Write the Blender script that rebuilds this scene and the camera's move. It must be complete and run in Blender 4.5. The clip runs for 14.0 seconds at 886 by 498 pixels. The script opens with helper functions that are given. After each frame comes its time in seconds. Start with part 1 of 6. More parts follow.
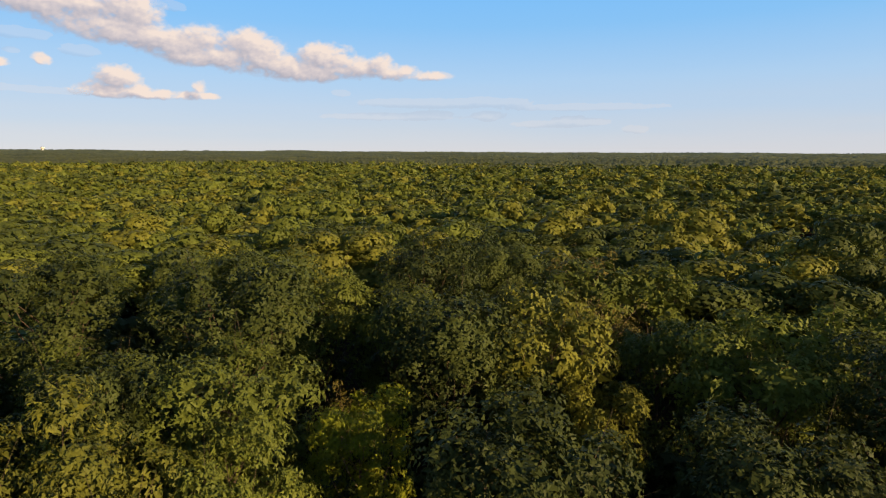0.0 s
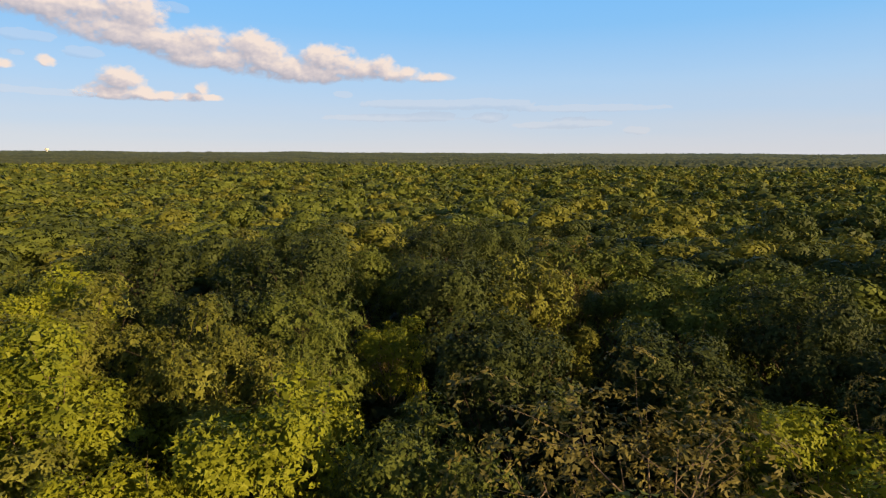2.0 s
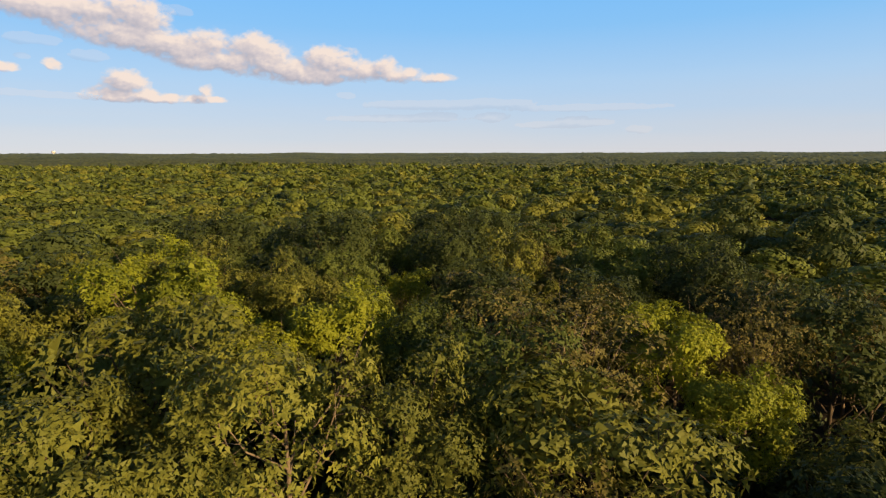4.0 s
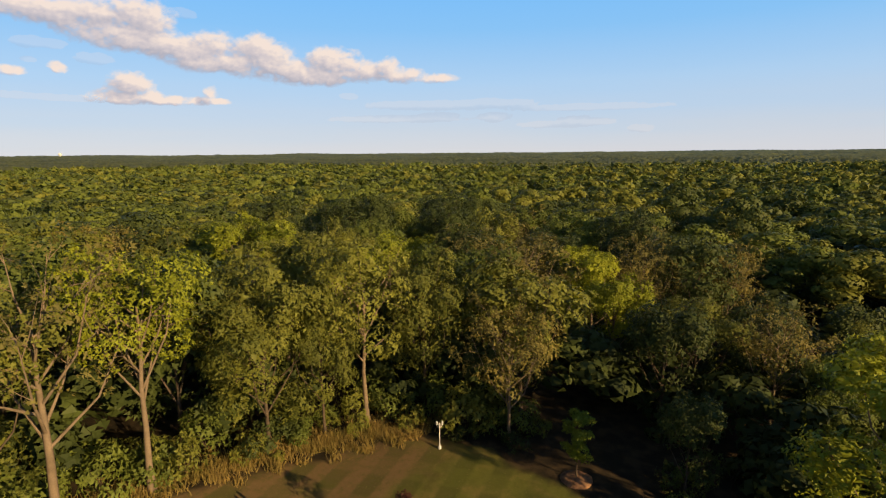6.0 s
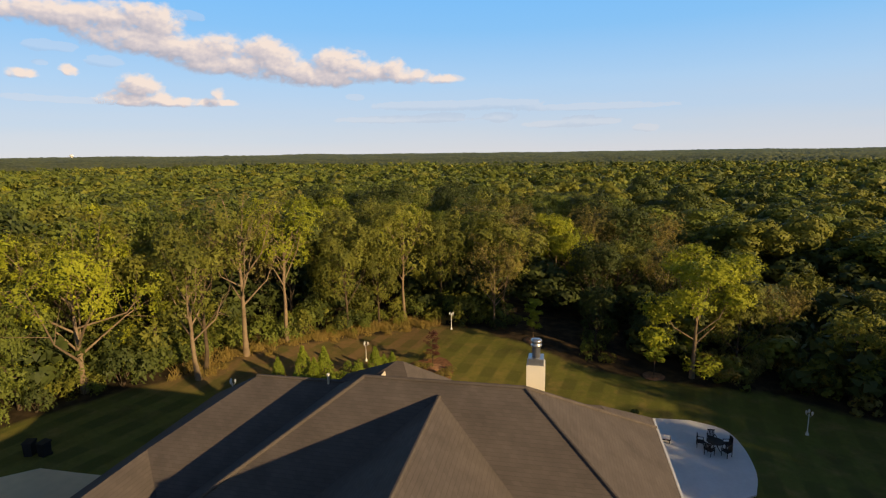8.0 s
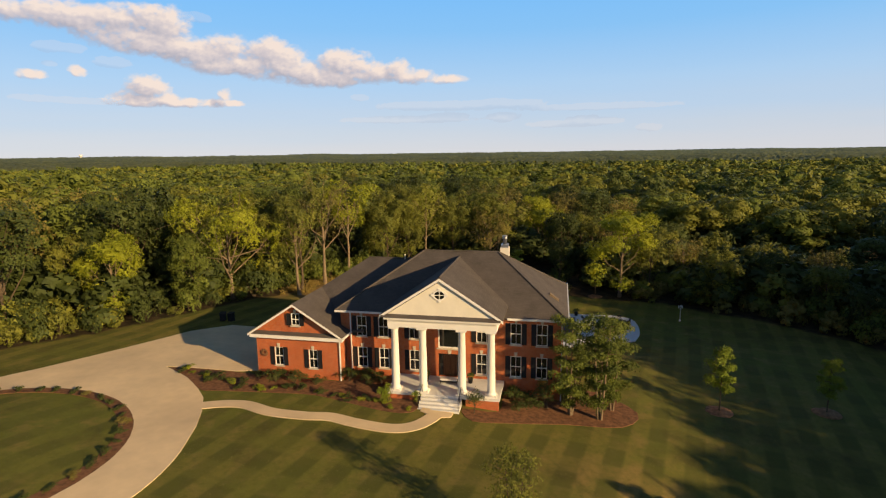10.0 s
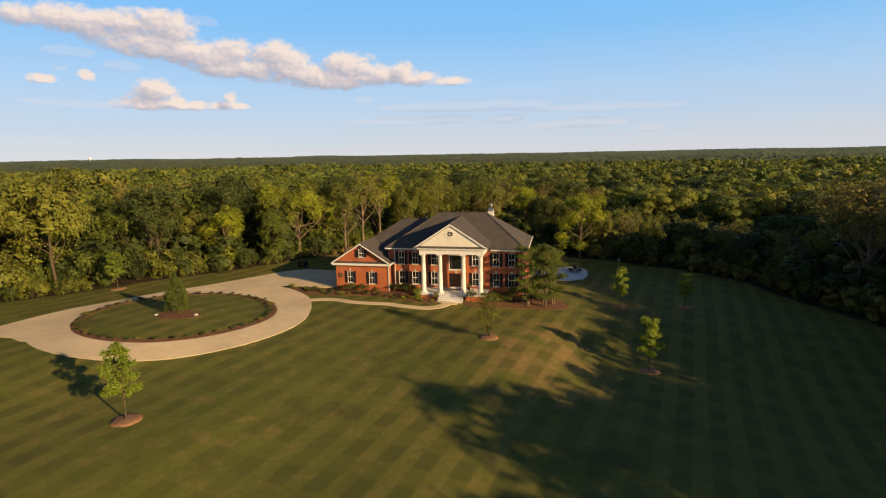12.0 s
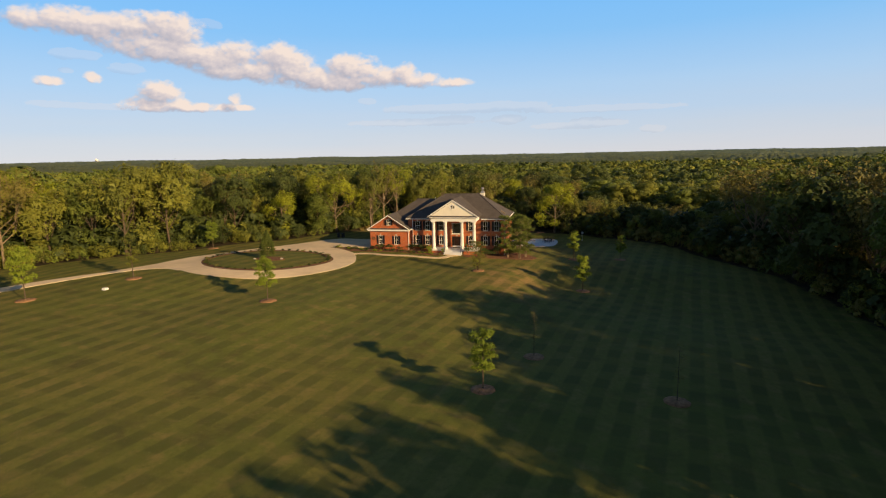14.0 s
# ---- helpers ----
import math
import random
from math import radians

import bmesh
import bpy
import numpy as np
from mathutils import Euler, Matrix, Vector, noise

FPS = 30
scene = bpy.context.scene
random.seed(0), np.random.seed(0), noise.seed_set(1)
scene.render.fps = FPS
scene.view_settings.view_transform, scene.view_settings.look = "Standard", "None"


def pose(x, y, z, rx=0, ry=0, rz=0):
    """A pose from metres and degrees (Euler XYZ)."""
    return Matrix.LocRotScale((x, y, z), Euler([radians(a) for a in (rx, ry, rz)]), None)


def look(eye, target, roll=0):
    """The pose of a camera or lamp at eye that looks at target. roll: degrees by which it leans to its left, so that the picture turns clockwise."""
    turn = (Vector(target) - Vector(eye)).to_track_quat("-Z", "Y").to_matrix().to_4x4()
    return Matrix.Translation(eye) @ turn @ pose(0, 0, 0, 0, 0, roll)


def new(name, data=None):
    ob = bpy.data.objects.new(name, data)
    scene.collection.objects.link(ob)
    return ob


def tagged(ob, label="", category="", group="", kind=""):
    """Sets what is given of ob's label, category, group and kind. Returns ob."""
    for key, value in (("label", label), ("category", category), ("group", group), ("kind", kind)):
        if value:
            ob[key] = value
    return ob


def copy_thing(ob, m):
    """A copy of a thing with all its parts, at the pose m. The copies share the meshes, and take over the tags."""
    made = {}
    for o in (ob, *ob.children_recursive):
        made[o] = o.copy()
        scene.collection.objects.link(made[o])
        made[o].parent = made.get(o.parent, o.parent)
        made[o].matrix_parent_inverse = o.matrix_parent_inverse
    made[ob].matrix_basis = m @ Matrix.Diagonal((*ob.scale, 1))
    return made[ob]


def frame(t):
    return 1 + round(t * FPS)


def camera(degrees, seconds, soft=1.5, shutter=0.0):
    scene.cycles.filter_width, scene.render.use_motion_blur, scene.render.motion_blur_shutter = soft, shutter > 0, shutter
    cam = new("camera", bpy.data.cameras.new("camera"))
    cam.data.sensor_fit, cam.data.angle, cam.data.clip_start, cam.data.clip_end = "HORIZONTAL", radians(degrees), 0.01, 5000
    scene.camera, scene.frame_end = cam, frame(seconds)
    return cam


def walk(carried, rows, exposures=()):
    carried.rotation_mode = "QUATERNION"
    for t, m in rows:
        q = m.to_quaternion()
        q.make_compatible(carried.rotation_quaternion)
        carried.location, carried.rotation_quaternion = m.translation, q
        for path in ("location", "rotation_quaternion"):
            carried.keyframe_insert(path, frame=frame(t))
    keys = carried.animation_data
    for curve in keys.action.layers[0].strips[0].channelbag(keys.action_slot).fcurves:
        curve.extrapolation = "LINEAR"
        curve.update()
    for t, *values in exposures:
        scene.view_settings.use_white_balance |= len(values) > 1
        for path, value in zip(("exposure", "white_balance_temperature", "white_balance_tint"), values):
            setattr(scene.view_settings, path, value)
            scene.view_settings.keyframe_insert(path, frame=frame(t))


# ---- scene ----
cam = camera(78.0, 14.0, 1.2)
# seconds, eye (m), yaw, pitch, roll (degrees)
PATH = [
    (0, -9.37, 60.49, 22.13, 10.17, -10.00, 0.24),
    (0.5, -8.94, 57.89, 22.01, 10.33, -9.91, 0.25),
    (1, -8.45, 54.90, 21.99, 10.44, -9.88, 0.30),
    (1.5, -7.95, 51.66, 22.01, 10.43, -9.90, 0.31),
    (2, -7.40, 48.25, 22.05, 10.35, -9.89, 0.21),
    (2.5, -6.73, 44.67, 22.05, 10.39, -9.85, 0.14),
    (3, -6.02, 40.84, 21.99, 10.51, -9.86, 0.02),
    (3.2, -5.72, 39.21, 21.96, 10.54, -9.86, -0.03),
    (5.3, -1.42, 18.46, 21.51, 10.94, -9.89, -0.34),
    (5.5, -0.97, 16.14, 21.50, 10.95, -9.87, -0.38),
    (6, 0.18, 10.13, 21.46, 11.01, -9.87, -0.51),
    (6.5, 1.35, 3.91, 21.37, 11.14, -9.89, -0.57),
    (7, 2.50, -2.56, 21.20, 11.33, -9.91, -0.71),
    (7.5, 3.61, -9.26, 20.98, 11.48, -9.86, -0.73),
    (8, 4.68, -16.20, 20.73, 11.62, -9.85, -0.74),
    (8.5, 5.76, -23.30, 20.54, 11.72, -9.80, -0.80),
    (9, 6.83, -30.55, 20.40, 11.83, -9.83, -0.83),
    (9.2, 7.27, -33.49, 20.35, 11.86, -9.84, -0.82),
    (11.3, 12.85, -65.48, 19.81, 12.38, -9.83, -0.90),
    (11.5, 13.46, -68.59, 19.75, 12.39, -9.79, -0.97),
    (12, 15.02, -76.41, 19.58, 12.48, -9.71, -1.03),
    (12.5, 16.60, -84.26, 19.37, 12.54, -9.66, -1.04),
    (13, 18.19, -92.11, 19.14, 12.58, -9.66, -0.99),
    (13.5, 19.79, -99.98, 18.90, 12.67, -9.62, -1.01),
    (14, 21.42, -107.86, 18.67, 12.73, -9.60, -1.12),
]
walk(cam, [(t, pose(x, y, z, 90 + pitch, 0, yaw) @ pose(0, 0, 0, 0, 0, roll)) for t, x, y, z, yaw, pitch, roll in PATH], exposures=[(0.0, 0.30, 6850, 12), (14.0, 0.30, 6850, 12)])

# ---- light ----
SUN_ELEV, SUN_AZ = 16.0, (0.875, -0.484)  # height in degrees; level way towards the sun
world = bpy.data.worlds.new("sky")
scene.world = world
world.use_nodes = True
wn = world.node_tree.nodes
sky = wn.new("ShaderNodeTexSky")
sky.sky_type, sky.sun_disc = "NISHITA", False
sky.sun_elevation, sky.sun_rotation = radians(SUN_ELEV), math.atan2(SUN_AZ[0], SUN_AZ[1])
sky.air_density, sky.dust_density, sky.ozone_density = 0.70, 0.05, 2.0
world.node_tree.links.new(sky.outputs[0], wn["Background"].inputs[0])
wn["Background"].inputs[1].default_value = 0.080
sun = new("sun", bpy.data.lights.new("sun", "SUN"))
sun.data.energy, sun.data.angle, sun.data.color = 5.0, radians(0.6), (1.0, 0.72, 0.38)
ce = math.cos(radians(SUN_ELEV))
sun.matrix_world = look((SUN_AZ[0] * ce * 90, SUN_AZ[1] * ce * 90, math.sin(radians(SUN_ELEV)) * 90), (0, 0, 0))

# ---- materials ----
def material(name, colour, rough=0.7, metal=0.0, vary=0.12, scale=2.0, fine=20.0, bump=0.0, bump_scale=60.0, colour2=None, translucent=0.0, island=0.0, ob_random=0.0, spec=0.3):
    """A principled surface whose colour wanders at two scales, with fine relief."""
    m = bpy.data.materials.new(name)
    m.use_nodes = True
    nt = m.node_tree
    n, l = nt.nodes, nt.links
    b = n["Principled BSDF"]
    b.inputs["Roughness"].default_value, b.inputs["Metallic"].default_value = rough, metal
    b.inputs["Specular IOR Level"].default_value = spec
    co = n.new("ShaderNodeTexCoord")
    big, small = n.new("ShaderNodeTexNoise"), n.new("ShaderNodeTexNoise")
    big.inputs["Scale"].default_value, small.inputs["Scale"].default_value = scale, fine
    big.inputs["Detail"].default_value, small.inputs["Detail"].default_value = 4, 3
    for t in (big, small):
        l.new(co.outputs["Object"], t.inputs["Vector"])
    mix = n.new("ShaderNodeMix")
    mix.data_type = "RGBA"
    c2 = colour2 or tuple(c * (1 - 2 * vary) for c in colour)
    mix.inputs["A"].default_value, mix.inputs["B"].default_value = (*c2, 1), (*colour, 1)
    fac = n.new("ShaderNodeMath")
    fac.operation = "MULTIPLY_ADD"
    l.new(big.outputs["Fac"], fac.inputs[0])
    fac.inputs[1].default_value, fac.inputs[2].default_value = 2.2, -0.6
    last = fac
    if island or ob_random:
        geo, info = n.new("ShaderNodeNewGeometry"), n.new("ShaderNodeObjectInfo")
        for src, k in ((geo.outputs["Random Per Island"], island), (info.outputs["Random"], ob_random)):
            if k:
                a = n.new("ShaderNodeMath")
                a.operation = "MULTIPLY_ADD"
                l.new(src, a.inputs[0])
                a.inputs[1].default_value = k
                b2 = n.new("ShaderNodeMath")
                b2.operation = "ADD"
                a.inputs[2].default_value = -k / 2
                l.new(last.outputs[0], b2.inputs[0])
                l.new(a.outputs[0], b2.inputs[1])
                last = b2
    last.use_clamp = True
    l.new(last.outputs[0], mix.inputs["Factor"])
    val = n.new("ShaderNodeHueSaturation")
    sc = n.new("ShaderNodeMapRange")
    sc.inputs["To Min"].default_value, sc.inputs["To Max"].default_value = 1 - vary, 1 + vary
    l.new(small.outputs["Fac"], sc.inputs["Value"])
    l.new(sc.outputs[0], val.inputs["Value"])
    l.new(mix.outputs["Result"], val.inputs["Color"])
    l.new(val.outputs[0], b.inputs["Base Color"])
    if bump:
        bm_, nz = n.new("ShaderNodeBump"), n.new("ShaderNodeTexNoise")
        nz.inputs["Scale"].default_value, nz.inputs["Detail"].default_value = bump_scale, 4
        l.new(co.outputs["Object"], nz.inputs["Vector"])
        l.new(nz.outputs["Fac"], bm_.inputs["Height"])
        bm_.inputs["Strength"].default_value, bm_.inputs["Distance"].default_value = bump, 0.02
        l.new(bm_.outputs[0], b.inputs["Normal"])
    if translucent:
        tr, ms = n.new("ShaderNodeBsdfTranslucent"), n.new("ShaderNodeMixShader")
        l.new(val.outputs[0], tr.inputs[0])
        ms.inputs[0].default_value = translucent
        l.new(b.outputs[0], ms.inputs[1])
        l.new(tr.outputs[0], ms.inputs[2])
        l.new(ms.outputs[0], n["Material Output"].inputs[0])
    return m


WHITE = material("white_paint", (0.84, 0.82, 0.76), 0.55, vary=0.04, scale=1.0)
CREAM = material("cream_stucco", (0.84, 0.79, 0.66), 0.8, vary=0.05, scale=1.2, bump=0.2)
BLACK = material("black_shutter_paint", (0.018, 0.018, 0.02), 0.6, vary=0.1)
STONE = material("limestone", (0.62, 0.56, 0.44), 0.8, vary=0.1)
CONCRETE = material("concrete", (0.84, 0.65, 0.39), 0.9, vary=0.10, scale=0.16, fine=1.2, bump=0.2, colour2=(0.62, 0.48, 0.30))
PATIO = material("pool_deck_concrete", (0.78, 0.77, 0.73), 0.85, vary=0.08, scale=0.4, fine=4)
BARK = material("bark", (0.13, 0.095, 0.06), 0.95, vary=0.25, scale=1.5, fine=12, bump=0.8, bump_scale=14)
PALE_BARK = material("pale_bark", (0.27, 0.20, 0.125), 0.9, vary=0.2, scale=1.5, fine=12, bump=0.6, bump_scale=14)
MULCH = material("red_mulch", (0.26, 0.125, 0.060), 1.0, vary=0.3, scale=3, fine=25, bump=0.8, bump_scale=30)
# paler copy of the red mulch, used for the tree rings
PALE_MULCH = material("pale_mulch", (0.40, 0.215, 0.105), 1.0, vary=0.3, scale=3, fine=25, bump=0.8, bump_scale=30)
METAL = material("galvanised_metal", (0.55, 0.55, 0.55), 0.4, metal=0.9, vary=0.1)
def leaves(name, colour, colour2):
    return material(name, colour, 0.6, vary=0.22, scale=0.30, fine=2.5, colour2=colour2, translucent=0.20, island=0.14, ob_random=0.55, spec=0.2)


LEAVES = {
    "green": leaves("green_leaves", (0.185, 0.222, 0.037), (0.078, 0.102, 0.021)),
    "olive": leaves("olive_leaves", (0.250, 0.255, 0.039), (0.110, 0.124, 0.023)),
    "yellow": leaves("yellow_green_leaves", (0.325, 0.348, 0.024), (0.165, 0.200, 0.019)),
    "brown": leaves("browned_leaves", (0.275, 0.225, 0.052), (0.140, 0.130, 0.036)),
    "young": leaves("fresh_green_leaves", (0.285, 0.345, 0.036), (0.150, 0.205, 0.024)),
    "red": leaves("dark_red_leaves", (0.135, 0.050, 0.036), (0.070, 0.030, 0.024)),
    "dark": leaves("dark_green_leaves", (0.098, 0.124, 0.028), (0.042, 0.058, 0.017)),
}


# ---- helpers of the scene ----
def box(bm, x0, y0, z0, x1, y1, z1):
    m = Matrix.LocRotScale(((x0 + x1) / 2, (y0 + y1) / 2, (z0 + z1) / 2), None, (x1 - x0, y1 - y0, z1 - z0))
    return bmesh.ops.create_cube(bm, size=1.0, matrix=m)["verts"]


def prism(bm, outline, way):
    """A solid from a flat outline, pushed along way."""
    way = Vector(way)
    a = [bm.verts.new(p) for p in outline]
    b = [bm.verts.new(Vector(p) + way) for p in outline]
    k = len(a)
    bm.faces.new(a), bm.faces.new(b[::-1])
    for i in range(k):
        bm.faces.new((a[i], a[(i + 1) % k], b[(i + 1) % k], b[i]))
    bmesh.ops.recalc_face_normals(bm, faces=bm.faces[:])


def mesh_of(name, bm, mat_):
    me = bpy.data.meshes.new(name)
    bm.to_mesh(me)
    bm.free()
    me.materials.append(mat_)
    return me


def part(name, bm, mat_, parent, label=""):
    ob = new(name, mesh_of(name, bm, mat_))
    ob.parent = parent
    return tagged(ob, label)


def thing(name, label, category, group="", m=None):
    ob = new(name)
    ob.empty_display_size = 0.2
    if m is not None:
        ob.matrix_basis = m
    return tagged(ob, label, category, group)


def raw_mesh(name, verts, faces, mat_, smooth=False):
    """A mesh from arrays of corners (n, 3) and faces (m, 3 or 4)."""
    me = bpy.data.meshes.new(name)
    verts, faces = np.asarray(verts, np.float32), np.asarray(faces, np.int32)
    k = faces.shape[1]
    me.vertices.add(len(verts))
    me.vertices.foreach_set("co", verts.ravel())
    me.loops.add(faces.size)
    me.loops.foreach_set("vertex_index", faces.ravel())
    me.polygons.add(len(faces))
    me.polygons.foreach_set("loop_start", np.arange(0, faces.size, k, dtype=np.int32))
    if smooth:
        me.polygons.foreach_set("use_smooth", np.ones(len(faces), bool))
    me.update(calc_edges=True)
    if mat_ is not None:
        me.materials.append(mat_)
    return me


# ---- ground ----
# x, y, z of the land where it is known
LAND = [(0, 0, 0), (-14, 0, 0.1), (-14, 12, 0.1), (0, 10, -0.3), (10, 6, -0.9), (12.4, -1, -1.2), (-4, 24, -2.5), (4, 26, -2.5), (14, 24, -2.5), (4, 33, -2.4), (15, 40, -2.3), (2.6, 46.4, -0.7),
        (24.5, -16.6, -3.9), (23, 3, -2.4), (25.8, 32, -2.8), (18.5, 41, -1.5), (-7.6, 48.2, -0.7), (-15, 37.4, -1.6), (-12, 31, -1.7), (-20, 26, -0.7), (-24.7, 36.4, 0.2), (-26.6, 33.2, 0.3), (-38, 17.8, 0.3),
        (-36.7, -28.5, 1.5), (-30.7, -20.6, 1.5), (-49.6, -9, 0.8), (-24, -4, 0.4), (-18.6, -8.8, 0.1), (-17.6, -43.2, 0), (7, -18.4, -0.3), (14.5, -62, -1.9), (18.4, -51, -2.8), (31, -60, -2.8), (1.5, -48.8, -1.2),
        (58, 10.6, -4), (62, -20, -5.5), (42, -20, -5), (45, -60, -4), (-52, -30, 1.5), (-60, -80, 1.5), (20, -110, -3), (-20, -100, -1), (0, 90, -2), (-60, 70, -2), (60, 70, -5)]
LXY, LZ = np.array([p[:2] for p in LAND], float), np.array([p[2] for p in LAND], float)


def hills(x, y):
    """The far land: a shallow valley beyond the near woods, then a rise to the horizon."""
    r = np.hypot(x, y)
    dip = -9.0 * np.clip((r - 90) / 160, 0, 1)
    rise = 24.0 * np.clip((r - 700) / 3300, 0, 1) ** 1.3
    roll = 3.0 * np.sin(x / 310 + 1.3) * np.sin(y / 270 + 0.6) * np.clip((r - 150) / 300, 0, 1)
    return dip + rise + roll


def land(x, y):
    x, y = np.asarray(x, float), np.asarray(y, float)
    d = (x[..., None] - LXY[:, 0]) ** 2 + (y[..., None] - LXY[:, 1]) ** 2
    w = 1 / (d + 60.0) ** 2
    near = (w * LZ).sum(-1) / w.sum(-1)
    f = np.clip((np.hypot(x, y) - 70) / 120, 0, 1)
    z = near * (1 - f) + hills(x, y) * f - 1.5 * f
    # the terrace for the pool, cut level into the slope
    out = np.maximum(np.maximum(-5.2 - x, x - 20.2), np.maximum(16.2 - y, y - 32.6))
    return np.where(out < 4, np.minimum(z, -2.55 + np.clip(out, 0, 4) * 0.9), z)


def land1(x, y):
    return float(land(np.array([x]), np.array([y]))[0])


# outline of the mown lawn, against the sun's clock
LAWN = [(-140, -62), (-90, -46), (-70, -33), (-60, -22), (-51, -8), (-44, 3), (-38, 14), (-32.5, 24), (-29, 30), (-25.5, 36), (-19, 43), (-14.5, 47), (-10, 50), (-4, 48.5), (4, 43), (10, 40), (18, 38),
        (26, 38), (35, 33), (46, 24), (54, 11), (59, 0), (63, -12), (63, -30), (57, -52), (51, -74), (47, -110), (42, -165), (-40, -190), (-160, -160)]
LP = np.array(LAWN, float)


def in_lawn(x, y):
    """How far inside the lawn's outline, in metres; negative outside."""
    x, y = np.asarray(x, float), np.asarray(y, float)
    inside, best = np.zeros(x.shape, bool), np.full(x.shape, 1e9)
    for (ax, ay), (bx, by) in zip(LP, np.roll(LP, -1, axis=0)):
        cross = ((ay > y) != (by > y)) & (x < (bx - ax) * (y - ay) / (by - ay + 1e-12) + ax)
        inside ^= cross
        t = np.clip(((x - ax) * (bx - ax) + (y - ay) * (by - ay)) / ((bx - ax) ** 2 + (by - ay) ** 2), 0, 1)
        best = np.minimum(best, np.hypot(x - ax - t * (bx - ax), y - ay - t * (by - ay)))
    return np.where(inside, best, -best)


def lines(a, b, steps):
    return np.linspace(a, b, steps)


def sheet():
    """The one sheet of ground, fine round the house and coarse towards the horizon."""
    gx = np.unique(np.concatenate([lines(-4800, -600, 22), lines(-600, -170, 22), lines(-170, 110, 176), lines(110, 600, 25), lines(600, 4800, 22)]))
    gy = np.unique(np.concatenate([lines(-2500, -220, 16), lines(-220, 90, 194), lines(90, 300, 30), lines(300, 900, 25), lines(900, 4900, 26)]))
    X, Y = np.meshgrid(gx, gy)
    Z = land(X, Y)
    # dug out under the pool
    Z = np.where((X > -4.3) & (X < 11.9) & (Y > 18) & (Y < 30.4), np.minimum(Z, -3.2), Z)
    nx, ny = len(gx), len(gy)
    i = np.arange(nx * ny).reshape(ny, nx)
    faces = np.stack([i[:-1, :-1], i[:-1, 1:], i[1:, 1:], i[1:, :-1]], -1).reshape(-1, 4)
    me = raw_mesh("ground", np.stack([X, Y, Z], -1).reshape(-1, 3), faces, None, True)
    at = me.attributes.new("mown", "FLOAT", "POINT")
    at.data.foreach_set("value", np.clip(in_lawn(X, Y).ravel() / 4 + 0.5, 0, 1).astype(np.float32))
    return me


STRIP = (-21.0, 39.0, 45.0, 24.0, 9.0)  # middle, turn, half length and half width


def ground_material():
    m = bpy.data.materials.new("grass_and_litter")
    m.use_nodes = True
    n, l = m.node_tree.nodes, m.node_tree.links
    b = n["Principled BSDF"]
    b.inputs["Roughness"].default_value = 0.95
    b.inputs["Specular IOR Level"].default_value = 0.15
    co = n.new("ShaderNodeTexCoord")

    def noise_(scale, detail=4, rough=0.5):
        t = n.new("ShaderNodeTexNoise")
        t.inputs["Scale"].default_value, t.inputs["Detail"].default_value, t.inputs["Roughness"].default_value = scale, detail, rough
        l.new(co.outputs["Object"], t.inputs["Vector"])
        return t.outputs["Fac"]

    def mix(fac, a, c):
        t = n.new("ShaderNodeMix")
        t.data_type = "RGBA"
        for s, v in (("Factor", fac), ("A", a), ("B", c)):
            if isinstance(v, tuple):
                t.inputs[s].default_value = (*v, 1)
            elif isinstance(v, (int, float)):
                t.inputs[s].default_value = v
            else:
                l.new(v, t.inputs[s])
        return t.outputs["Result"]

    def ramp(v, lo, hi):
        t = n.new("ShaderNodeMapRange")
        t.interpolation_type = "SMOOTHSTEP"
        t.inputs["From Min"].default_value, t.inputs["From Max"].default_value = lo, hi
        l.new(v, t.inputs["Value"])
        return t.outputs[0]

    # mower stripes, a little off the house's line, and the crossing ones
    def stripes(angle, width):
        mp, w = n.new("ShaderNodeMapping"), n.new("ShaderNodeTexWave")
        mp.inputs["Rotation"].default_value = (0, 0, radians(angle))
        l.new(co.outputs["Object"], mp.inputs["Vector"])
        l.new(mp.outputs[0], w.inputs["Vector"])
        w.inputs["Scale"].default_value = 0.314 / width
        w.inputs["Distortion"].default_value, w.inputs["Detail"].default_value, w.inputs["Detail Scale"].default_value = 1.0, 2, 0.6
        return w.outputs["Fac"]

    grass = mix(ramp(noise_(0.05), 0.35, 0.7), (0.145, 0.155, 0.028), (0.195, 0.168, 0.038))
    grass = mix(ramp(noise_(0.6), 0.45, 0.75), grass, (0.230, 0.180, 0.052))
    dry = n.new("ShaderNodeMapping")
    dry.inputs["Location"].default_value, dry.inputs["Scale"].default_value = (-1.4, 1.12, 0), (0.104, 0.053, 0)
    l.new(co.outputs["Object"], dry.inputs["Vector"])
    ball = n.new("ShaderNodeTexGradient")
    ball.gradient_type = "SPHERICAL"
    l.new(dry.outputs[0], ball.inputs["Vector"])
    worn = n.new("ShaderNodeMath")
    worn.operation = "MULTIPLY"
    l.new(ramp(ball.outputs["Fac"], 0.0, 0.7), worn.inputs[0])
    l.new(ramp(noise_(0.35, 5), 0.38, 0.62), worn.inputs[1])
    grass = mix(worn.outputs[0], grass, (0.310, 0.200, 0.072))
    # bare brown strip along the woods behind the house
    strip = n.new("ShaderNodeMapping")
    strip.vector_type = "TEXTURE"
    strip.inputs["Location"].default_value, strip.inputs["Rotation"].default_value, strip.inputs["Scale"].default_value = (STRIP[0], STRIP[1], 0), (0, 0, radians(STRIP[2])), (STRIP[3], STRIP[4], 1e5)
    l.new(co.outputs["Object"], strip.inputs["Vector"])
    ball2 = n.new("ShaderNodeTexGradient")
    ball2.gradient_type = "SPHERICAL"
    l.new(strip.outputs[0], ball2.inputs["Vector"])
    bare = n.new("ShaderNodeMath")
    bare.operation = "MULTIPLY"
